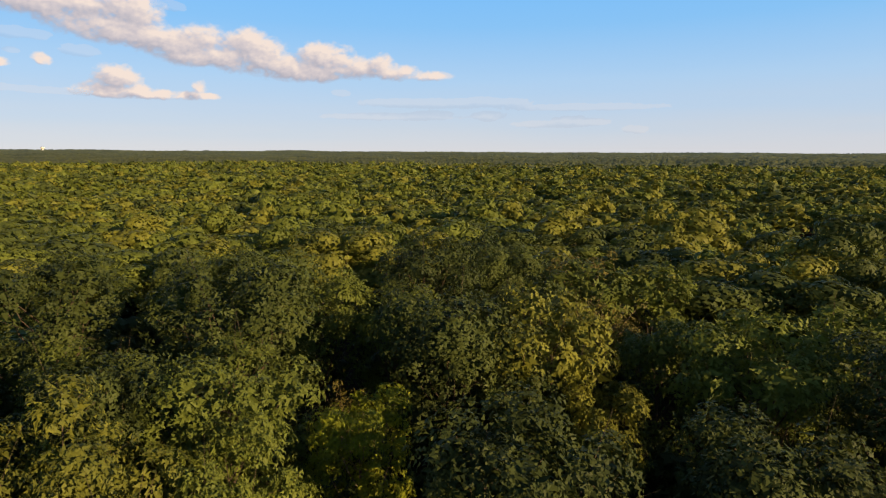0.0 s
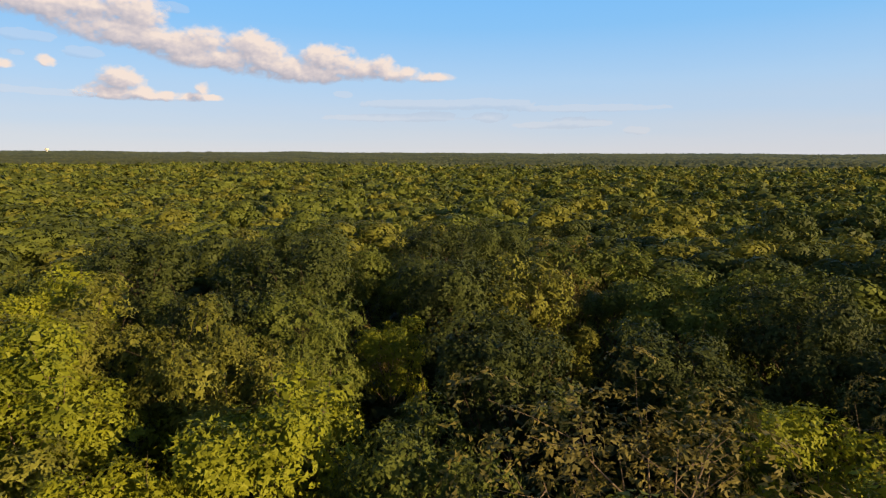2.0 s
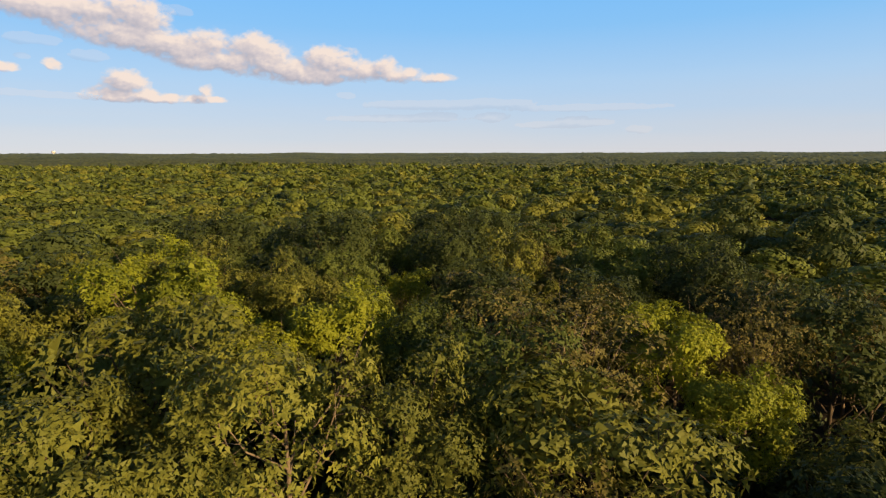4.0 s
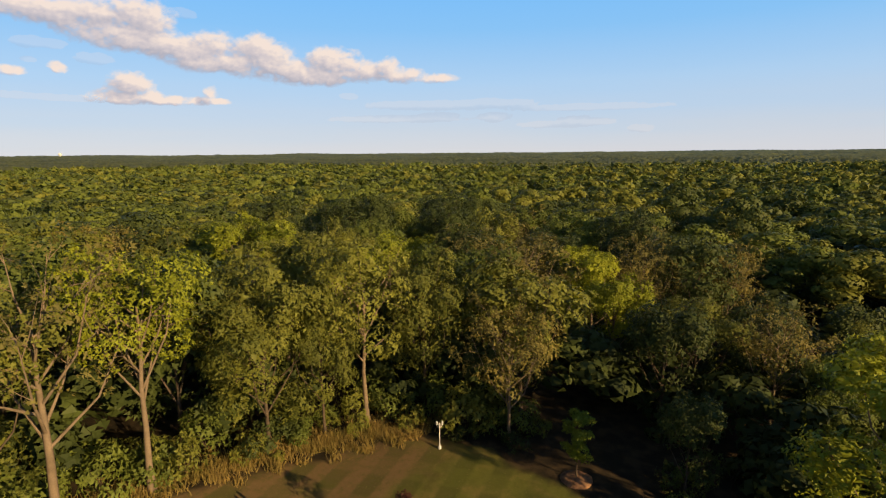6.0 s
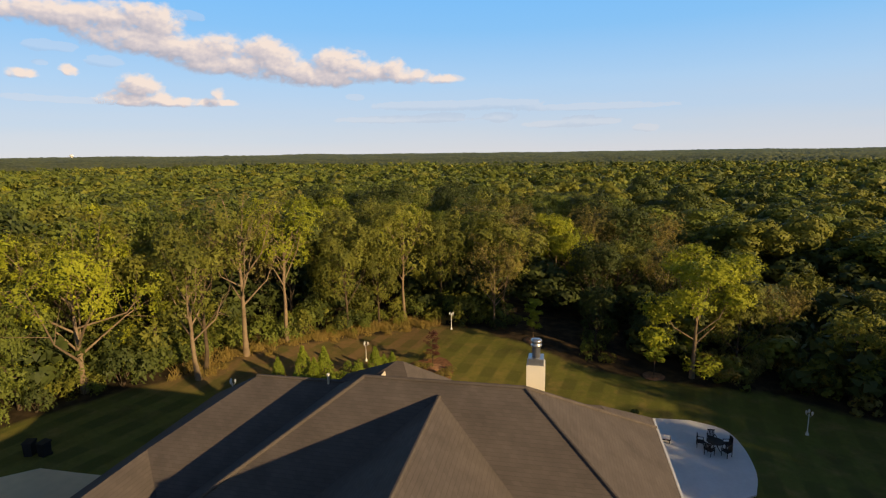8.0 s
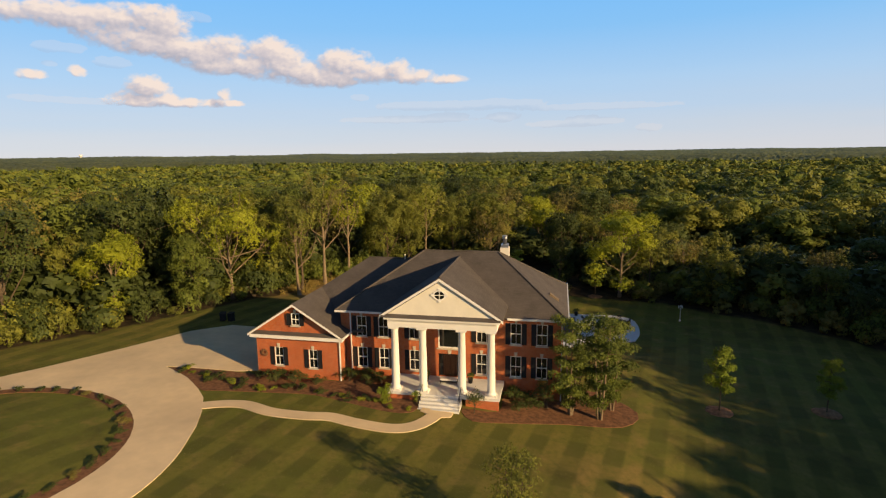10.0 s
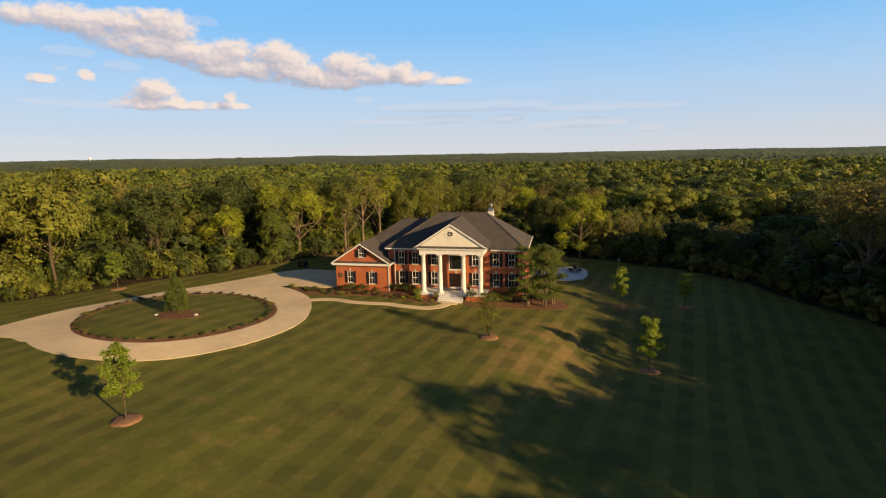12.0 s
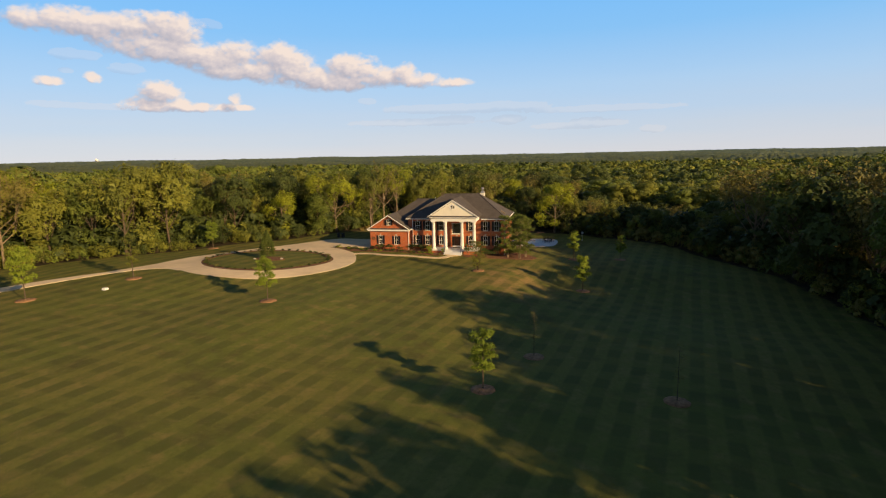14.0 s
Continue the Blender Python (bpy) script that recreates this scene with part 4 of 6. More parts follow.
for x, y, z in ((-6.2, 7.9, 9.6),):
    bm = bmesh.new()
    lathe(bm, x, y, [(0.06, z - 0.4), (0.06, z + 0.35), (0.08, z + 0.36), (0.08, z + 0.42)], 10)
    part("vent_pipe", bm, WHITE, house)
# wall ornament beside the garage windows
bm = bmesh.new()
for k in range(9):
    a = k * 0.7
    bmesh.ops.create_icosphere(bm, subdivisions=1, radius=0.16, matrix=Matrix.Translation((-17.2 + 0.24 * math.cos(a), -1.66, 2.25 + 0.22 * math.sin(a))) @ Matrix.Diagonal((1, 0.4, 1, 1)))
tagged(new("wreath", mesh_of("wreath", bm, MULCH)), "dark red round wreath hung on the brick wall", "wreath")

# porch furniture
sofa = thing("porch_bench", "pale cushioned bench on the front porch", "bench", m=pose(0.15, -1.3, 0.45))
bm = bmesh.new()
box(bm, -0.75, -0.32, 0.16, 0.75, 0.32, 0.30)
part("frame", bm, WICKER, sofa)
for x in (-0.37, 0.37):
    bm = bmesh.new()
    box(bm, x - 0.35, -0.31, 0.303, x + 0.35, 0.30, 0.44)
    bmesh.ops.bevel(bm, geom=bm.edges[:], offset=0.04, segments=2)
    part("cushion", bm, WHITE, sofa)
for x in (-0.7, 0.7):
    for y in (-0.28, 0.28):
        bm = bmesh.new()
        box(bm, x - 0.03, y - 0.03, 0, x + 0.03, y + 0.03, 0.16)
        part("leg", bm, WICKER, sofa)


# ---- drive, paths, beds ----
def draped(name, outer, holes, mat_, lift, label, category, skirt=0.25, step=1.6, level=None, kind="structure"):
    """A flat-topped sheet with an outline, cut fine and laid on the land."""
    bm = bmesh.new()
    edges = []
    for loop in (outer, *holes):
        vs = [bm.verts.new((x, y, 0)) for x, y in loop]
        edges += [bm.edges.new((vs[i], vs[(i + 1) % len(vs)])) for i in range(len(vs))]
    bmesh.ops.triangle_fill(bm, use_beauty=True, edges=edges)
    xs, ys = [p[0] for p in outer], [p[1] for p in outer]
    if level is None:
        for k, (lo, hi) in enumerate(((min(xs), max(xs)), (min(ys), max(ys)))):
            for c in np.arange(lo + 0.01, hi, step):
                n = (1, 0, 0) if k == 0 else (0, 1, 0)
                bmesh.ops.bisect_plane(bm, geom=bm.verts[:] + bm.edges[:] + bm.faces[:], plane_co=(c, 0, 0) if k == 0 else (0, c, 0), plane_no=n)
    z = land(np.array([v.co.x for v in bm.verts]), np.array([v.co.y for v in bm.verts]))
    for v, h in zip(bm.verts, z):
        v.co.z = (level if level is not None else h) + lift
    rim = [e for e in bm.edges if e.is_boundary]
    geo = bmesh.ops.extrude_edge_only(bm, edges=rim)["geom"]
    bmesh.ops.translate(bm, verts=[g for g in geo if isinstance(g, bmesh.types.BMVert)], vec=(0, 0, -skirt))
    bmesh.ops.recalc_face_normals(bm, faces=bm.faces[:])
    up = sum(f.normal.z * f.calc_area() for f in bm.faces)
    if up < 0:
        bmesh.ops.reverse_faces(bm, faces=bm.faces[:])
    return tagged(new(name, mesh_of(name, bm, mat_)), label, category, kind=kind)


def smooth_loop(pts, n=6, closed=True):
    """A rounded line through points."""
    p = [Vector((x, y)) for x, y in pts]
    out, k = [], len(p)
    for i in range(k if closed else k - 1):
        a, b, c, d = (p[(i + j) % k] for j in (-1, 0, 1, 2)) if closed else (p[max(i - 1, 0)], p[i], p[i + 1], p[min(i + 2, k - 1)])
        for j in range(n):
            t = j / n
            q = 0.5 * (2 * b + (c - a) * t + (2 * a - 5 * b + 4 * c - d) * t * t + (3 * b - a - 3 * c + d) * t ** 3)
            out.append((q.x, q.y))
    return out + ([] if closed else [tuple(p[-1])])


ISLE, IN_R, OUT_R = (-30.6, -19.9), 11.3, 15.4
ring = lambda r, n, a0=0.0, a1=360.0: [(ISLE[0] + r * math.cos(radians(a0 + (a1 - a0) * k / n)), ISLE[1] + r * math.sin(radians(a0 + (a1 - a0) * k / n))) for k in range(n)]
arc = ring(OUT_R, 40, 22, -126)
drive_outline = arc + [(-39.6, -33.0), (-41.6, -32.2), (-43.8, -32.3), (-46.4, -34.0), (-49.2, -37.8), (-52.0, -42.8), (-56, -49.6), (-75, -68), (-110, -92), (-112, -88.5), (-77, -64.6), (-58.6, -47.2), (-50, -36.0), (-46.8, -29), (-45.6, -21), (-42.4, -12.5), (-38.6, -5.5), (-35.4, 2), (-32.6, 8.4), (-29.2, 11.7), (-18.0, 12.2), (-18.0, -0.9), (-20.2, -1.75), (-24.0, -1.85), (-27.5, -2.1), (-25.5, -3.1), (-23.6, -4.15), (-21.3, -5.9), (-19.7, -7.4), (-18.3, -9.6), (-17.2, -11.8)]
draped("driveway", drive_outline, [ring(IN_R, 72)], CONCRETE, 0.05, "tan concrete drive looping round a grass circle", "driveway")
WALK = smooth_loop([(-19.0, -8.75), (-17.2, -8.0), (-15.4, -7.85), (-12.8, -8.55), (-9.9, -8.5), (-8.0, -8.2), (-5.7, -8.6), (-2.9, -8.75), (-1.2, -8.0), (-0.2, -6.4), (0.0, -5.2)], 5, False)
wl, wr = [], []
for i, (x, y) in enumerate(WALK):
    q, r = WALK[min(i + 1, len(WALK) - 1)], WALK[max(i - 1, 0)]
    d = Vector((q[0] - r[0], q[1] - r[1])).normalized() * (0.62 + (0.7 if i > len(WALK) - 5 else 0))
    wl.append((x - d.y, y + d.x)), wr.append((x + d.y, y - d.x))
draped("front_walk", wl + wr[::-1], [], CONCRETE, 0.065, "narrow curving concrete walk to the front steps", "path")
draped("mulch_bed", smooth_loop([(-27.0, -2.3), (-25.4, -3.25), (-22.9, -4.75), (-20.8, -6.1), (-19.5, -5.9), (-14.3, -5.2), (-10.7, -4.9), (-6.5, -5.8), (-3.5, -6.3), (-1.9, -5.8), (-1.9, -3.9), (-5, -3.7), (-5.4, -0.2), (-9.5, -0.2), (-9.9, -1.8), (-18, -1.9), (-24, -1.95)], 3), [], MULCH, 0.04, "red-brown mulch bed along the front of the house", "bed")
draped("mulch_bed", smooth_loop([(1.9, -4.4), (3, -6.1), (6, -5.4), (10, -4.2), (14.5, -3.4), (16, -0.5), (13, 2.4), (10.1, 2.2), (10, -0.2), (5.2, -0.2), (4.8, -4)], 3), [], MULCH, 0.05, "red-brown mulch bed under the birch trees", "bed")
draped("mulch_ring", ring(IN_R + 0.02, 72), [ring(IN_R - 1.0, 60)], MULCH, 0.05, "mulch border round the grass circle", "bed")
draped("mulch_bed", smooth_loop([(-10.6, 33.5), (-7.5, 32.6), (-5.6, 34), (-5.4, 37.5), (-7.2, 39.8), (-9.5, 38.5), (-11, 36)], 4), [], MULCH, 0.06, "reddish mulch bed on the back lawn", "bed")

# ---- pool side ----
DECK = -2.42
POOL = [(-3.4, 23.0), (11.4, 23.0), (11.4, 29.4), (-3.4, 29.4)]
draped("pool_deck", [(-4.6, 17.0), (9.5, 16.5), (12.5, 19.6), (16.6, 20.0)] + smooth_loop([(18.6, 21.2), (19.5, 24), (19.7, 27.8), (19.0, 30.4), (16.6, 31.6)], 4, False) + [(12, 31.4), (3.2, 32.3), (-4.5, 31.5)], [[POOL[0], POOL[3], POOL[2], POOL[1]]], PATIO, 0.0, "pale concrete pool deck behind the house", "patio", skirt=0.9, level=DECK)
pool = thing("swimming_pool", "rectangular swimming pool of deep blue water", "pool")
bm = bmesh.new()
box(bm, -3.4, 23.0, DECK - 1.5, 11.4, 29.4, DECK - 0.14)
part("water", bm, WATER, pool)
bm = bmesh.new()
for a in ((-3.75, 22.65, 11.75, 23.0), (-3.75, 29.4, 11.75, 29.75), (-3.75, 23.0, -3.4, 29.4), (11.4, 23.0, 11.75, 29.4)):
    box(bm, a[0], a[1], DECK - 0.1, a[2], a[3], DECK + 0.035)
part("coping", bm, COPING, pool, "brown stone coping")
for x, y, w, d in ((-3.4, 29.28, 14.8, 0.12), (-3.4, 23.12, 0.12, 6.1), (11.28, 23.12, 0.12, 6.1)):
    bm = bmesh.new()
    box(bm, x, y, DECK - 0.13, x + w, y + d, DECK - 0.02)
    part("tile_line", bm, STONE, pool)


def dining_chair():
    ob = thing("patio_chair", "black metal patio chair at the round table", "chair", "chairs round the table")
    bm = bmesh.new()
    box(bm, -0.27, -0.27, 0.42, 0.27, 0.27, 0.48)
    bmesh.ops.bevel(bm, geom=bm.edges[:], offset=0.02, segments=1)
    part("seat", bm, WICKER, ob)
    bm = bmesh.new()
    for k in range(5):
        box(bm, -0.25 + k * 0.11, 0.24, 0.5, -0.19 + k * 0.11, 0.28, 1.0)
    box(bm, -0.28, 0.235, 1.0, 0.28, 0.285, 1.06)
    part("backrest", bm, WICKER, ob)
    for s in (-1, 1):
        bm = bmesh.new()
        box(bm, s * 0.29 - 0.025, -0.25, 0.66, s * 0.29 + 0.025, 0.26, 0.7)
        part("armrest", bm, WICKER, ob)
        for y in (-0.25, 0.25):
            bm = bmesh.new()
            box(bm, s * 0.26 - 0.02, y - 0.02, 0, s * 0.26 + 0.02, y + 0.02, 0.66)
            part("leg", bm, WICKER, ob)
    return ob


TABLE = (17.4, 26.8)
table = thing("patio_table", "round dark patio table on the pool deck", "table", m=pose(*TABLE, DECK))
bm = bmesh.new()
lathe(bm, 0, 0, [(0.6, 0.70), (0.64, 0.72), (0.64, 0.75), (0.6, 0.76)], 28)
part("tabletop", bm, WICKER, table)
for k in range(4):
    a = radians(45 + 90 * k)
    v, f = tube([(0.1 * math.cos(a), 0.1 * math.sin(a), 0.7), (0.22 * math.cos(a), 0.22 * math.sin(a), 0.35), (0.48 * math.cos(a), 0.48 * math.sin(a), 0.0)], [0.03, 0.03, 0.03], 6)
    new("leg", raw_mesh("leg", v, f, WICKER)).parent = table
first = dining_chair()
for k in range(5):
    a = radians(18 + 72 * k)
    m = pose(TABLE[0] + 1.05 * math.cos(a), TABLE[1] + 1.05 * math.sin(a), DECK, 0, 0, 18 + 72 * k - 90 + (k % 3) * 9 - 8)
    if k == 0:
        first.matrix_basis = m
    else:
        copy_thing(first, m)


def lounger(m, cushion):
    ob = thing("pool_lounger", "dark wicker lounge chair facing the pool", "lounge chair", "chairs along the pool", m)
    bm = bmesh.new()
    box(bm, -0.36, -0.85, 0.26, 0.36, 0.4, 0.34)
    part("seat", bm, WICKER, ob)
    bm = bmesh.new()
    prism(bm, [(-0.36, 0.40, 0.27), (-0.36, 0.95, 0.80), (-0.36, 0.89, 0.86), (-0.36, 0.36, 0.35)], (0.72, 0, 0))
    part("backrest", bm, WICKER, ob)
    bm = bmesh.new()
    box(bm, -0.32, -0.8, 0.343, 0.32, 0.34, 0.41)
    part("cushion", bm, cushion, ob)
    for x in (-0.32, 0.32):
        for y in (-0.78, 0.36):
            bm = bmesh.new()
            box(bm, x - 0.03, y - 0.03, 0, x + 0.03, y + 0.03, 0.26)
            part("leg", bm, WICKER, ob)
    return ob


for x, y, r in ((0.8, 30.7, 4), (5.8, 30.6, -3), (8.5, 30.5, 6)):
    lounger(pose(x, y, DECK, 0, 0, r), CUSHION)
lounger(pose(13.4, 27.6, DECK, 0, 0, 80), WHITE)["label"] = "lounge chair with a white cushion on the deck"


def planter(x, y, z, r, h, leaf):
    ob = thing("planter", "dark round pot with a small leafy plant", "planter", m=pose(x, y, z))
    bm = bmesh.new()
    lathe(bm, 0, 0, [(r * 0.7, 0), (r, h), (r * 1.08, h), (r * 1.08, h + 0.04), (r * 0.9, h + 0.04)], 16)
    part("pot", bm, BLACK, ob)
    v, f = leaf_cloud(np.random.default_rng(3), np.array([[0, 0, h + 0.25]]), np.array([r * 1.2]), 220, 0.08)
    new("plant", raw_mesh("plant", v, f, LEAVES[leaf])).parent = ob


planter(11.9, 30.7, DECK, 0.28, 0.5, "dark")
planter(-4.1, 30.9, DECK, 0.16, 0.2, "yellow")
planter(-1.9, -1.2, 0.45, 0.26, 0.45, "green")
planter(2.0, -1.0, 0.45, 0.24, 0.4, "green")


# ---- lamps on posts ----
def lamp_post(x, y, z, turn):
    ob = thing("lamp_post", "white post lamp with three small lanterns on the lawn", "lamp post", "garden lamp posts", pose(x, y, z, 0, 0, turn))
    bm = bmesh.new()
    lathe(bm, 0, 0, [(0.13, -0.2), (0.13, 0.14), (0.09, 0.2), (0.05, 0.32), (0.035, 0.4), (0.03, 1.75), (0.05, 1.8), (0.02, 1.86)], 12)
    post = part("post", bm, WHITE, ob)
    for k in range(3):
        a = radians(120 * k)
        c, s = math.cos(a), math.sin(a)
        v, f = tube([(0, 0, 1.7), (0.16 * c, 0.16 * s, 1.72), (0.24 * c, 0.24 * s, 1.85)], [0.016] * 3, 6)
        new("arm", raw_mesh("arm", v, f, WHITE)).parent = ob
        bm = bmesh.new()
        lathe(bm, 0.24 * c, 0.24 * s, [(0.04, 1.85), (0.075, 1.93), (0.08, 2.08), (0.09, 2.09), (0.02, 2.2)], 8)
        part("lantern", bm, WHITE, ob)


for x, y, r in ((-15.0, 37.4, 10), (-7.6, 48.1, 40), (25.6, 31.0, 70), (-22.6, 24.3, 25)):
    lamp_post(x, y, land1(x, y), r)


# ---- bins ----
for x, y, r in ((-31.3, 12.9, 15), (-30.3, 13.1, -8)):
    z = land1(x, y)
    ob = thing("rubbish_bin", "dark wheeled rubbish bin at the edge of the drive", "bin", "bins by the drive", pose(x, y, z, 0, 0, r))
    bm = bmesh.new()
    prism(bm, [(-0.26, -0.3, 0.06), (0.26, -0.3, 0.06), (0.32, -0.3, 1.0), (-0.32, -0.3, 1.0)], (0, 0.6, 0))
    part("body", bm, BLACK, ob)
    bm = bmesh.new()
    prism(bm, [(-0.35, -0.36, 1.0), (-0.35, 0.36, 1.0), (-0.35, 0.36, 1.12), (-0.35, -0.36, 1.04)], (0.7, 0, 0))
    part("lid", bm, BLACK, ob)
    for s in (-0.25, 0.25):
        bm = bmesh.new()
        bmesh.ops.create_cone(bm, cap_ends=True, segments=14, radius1=0.11, radius2=0.11, depth=0.06, matrix=Matrix.Translation((s, 0.27, 0.11)) @ Matrix.Rotation(radians(90), 4, "Y"))
        part("wheel", bm, BLACK, ob)
# small white marker box on the lawn
bm = bmesh.new()
box(bm, -0.3, -0.3, -0.1, 0.3, 0.3, 0.28)
bmesh.ops.bevel(bm, geom=bm.edges[:], offset=0.06, segments=2)
ob = new("utility_box", mesh_of("utility_box", bm, WHITE))
ob.location = (-41.6, -45.1, land1(-41.6, -45.1))
tagged(ob, "small pale utility box standing on the lawn", "box")


# ---- garden plants ----
def shrub_mesh(seed, leaf, w, h, count, size, lobes=7, sprays=False):
    rng = np.random.default_rng(seed)
    c = rng.normal(size=(lobes, 3)) * [0.28 * w, 0.28 * w, 0.14 * h] + [0, 0, 0.52 * h]
    c[:, 2] = np.clip(c[:, 2], 0.3 * h, 0.75 * h)
    r = np.full(lobes, 0.26 * w) * (0.8 + 0.5 * rng.random(lobes))
    v, f = spray_crown(rng, c, r, count, size, 8, h / w) if sprays else leaf_cloud(rng, c, r, count, size, h / w)
    v[:, 2] = np.maximum(v[:, 2], 0.01)
    st = [tube([(0, 0, -0.1), (a * 0.15 * w, b * 0.15 * w, 0.35 * h), (a * 0.3 * w, b * 0.3 * w, 0.7 * h)], [0.035, 0.025, 0.01], 4) for a, b in rng.normal(size=(5, 2)) * 0.7]
    return raw_mesh("stem", *join(st), BARK), raw_mesh("foliage", v, f, LEAVES[leaf])


def plant(name, meshes, label, category, group, m):
    ob = thing(name, label, category, group, m)
    new("stem", meshes[0]).parent = ob
    new("foliage", meshes[1]).parent = ob
    return ob


def cone_mesh(seed, leaf, r, h, count, size, tip=0.12):
    """An evergreen that narrows to its top."""
    rng = np.random.default_rng(seed)
    t = rng.random(count) ** 0.8
    a = rng.random(count) * 2 * math.pi
    rr = r * (np.sin(np.clip(t * 3.0 + 0.25, 0, math.pi)) * 0.35 + (1 - t) * 0.75 + tip * 0.3) * (0.72 + 0.35 * rng.random(count)) * (1 + 0.12 * np.sin(a * 5 + t * 9))
    c = np.stack([rr * np.cos(a), rr * np.sin(a), 0.06 * h + t * 0.94 * h], 1)
    v, f = leaf_cloud(rng, c, np.full(count, size * 0.8), count, size)
    return raw_mesh("stem", *tube([(0, 0, -0.2), (0, 0, 0.6 * h)], [0.06, 0.02], 6), BARK), raw_mesh("foliage", v, f, LEAVES[leaf])


BOX = [shrub_mesh(60 + i, "dark", 1.5, 1.2, 1500, 0.055) for i in range(2)]
LOWY = [shrub_mesh(64 + i, "yellow", 0.9, 0.5, 500, 0.05) for i in range(2)]
LOWG = [shrub_mesh(66 + i, "dark", 0.8, 0.6, 500, 0.05) for i in range(2)]
TALL = [shrub_mesh(68, "young", 1.4, 2.2, 1600, 0.06), shrub_mesh(69, "dark", 1.7, 2.6, 1600, 0.06)]
RED = shrub_mesh(70, "brown", 1.2, 0.7, 700, 0.05)
ARBOR = [cone_mesh(80, "young", 0.80, 3.3, 3200, 0.07), cone_mesh(81, "young", 0.74, 2.9, 3000, 0.07)]
srng = np.random.default_rng(12)
at_ = lambda x, y, s=1.0, up=0.0: pose(x, y, land1(x, y) + up, 0, 0, srng.random() * 360) @ Matrix.Diagonal((s, s, s, 1))
for x, y, s in ((-17.2, -2.9, 0.6), (-15.4, -3.0, 1.05), (-13.6, -3.2, 1.0), (-11.6, -3.0, 0.7), (-9.0, -1.6, 1.0), (-7.4, -1.6, 1.05), (-5.9, -1.5, 0.95), (5.6, -1.5, 1.0), (7.2, -1.6, 1.1), (6.4, -3.2, 0.8), (10.8, -0.6, 1.2)):
    plant("shrub", BOX[int(s * 50) % 2], "rounded dark green shrub in the mulch bed", "shrub", "shrubs by the house", at_(x, y, s))
for x, y, s, k in ((-4.3, -4.9, 0.85, 0), (2.9, -4.9, 0.8, 1), (-1.9, -4.5, 0.55, 0), (8.6, -1.9, 1.05, 1), (9.9, 2.6, 1.25, 0), (11.4, 4.0, 1.2, 0), (-9.6, 33.8, 0.8, 0)):
    plant("shrub", TALL[k], "upright leafy shrub beside the house", "shrub", "shrubs by the house", at_(x, y, s))
for k in range(34):
    t = k / 33
    x, y = np.interp(t, [0, 0.35, 0.7, 1], [-25.2, -19.5, -9, -3]), np.interp(t, [0, 0.35, 0.7, 1], [-3.0, -4.9, -4.9, -6.0])
    plant("bedding_plant", (LOWY if srng.random() < 0.6 else LOWG)[k % 2], "low bedding plant at the edge of the mulch bed", "plant", "bedding plants", at_(x + srng.normal() * 0.5, y + srng.normal() * 0.35 + 0.4, 0.6 + 0.5 * srng.random()))
for k in range(44):
    a = radians(k * 360 / 44 + srng.normal() * 0.6)
    plant("bedding_plant", (LOWG if k % 5 else (RED, RED))[k % 2], "small shrub planted in the ring of mulch", "plant", "plants round the grass circle", at_(ISLE[0] + 10.6 * math.cos(a), ISLE[1] + 10.6 * math.sin(a), 0.6 + 0.3 * srng.random()))
for x, y, s in ((-20.9, 29.2, 0.85), (-18.7, 30.0, 1.1), (-16.7, 30.4, 1.15), (-17.3, 29.4, 0.9), (-12.2, 32.3, 1.15), (-11.6, 33.2, 0.95), (-11.0, 34.0, 0.95)):
    plant("arborvitae", ARBOR[int(s * 100) % 2], "narrow pointed green arborvitae", "evergreen", "row of evergreens", at_(x, y, s))
for x, y, s in ((-14.8, 28.2, 1.2), (-13.2, 29.0, 1.35), (-15.9, 27.0, 1.1), (-12.0, 29.6, 1.0), (-18, 27.6, 1.0), (-14.2, 31.2, 1.3)):
    plant("shrub", TALL[0], "bushy green shrub between the evergreens", "shrub", "shrubs behind the house", at_(x, y, s))
for k in range(9):
    plant("shrub", RED, "low reddish shrub on the mulch bed", "shrub", "red shrubs", at_(-8 + srng.normal() * 1.6, 36.2 + srng.normal() * 1.6, 0.9 + 0.5 * srng.random()))

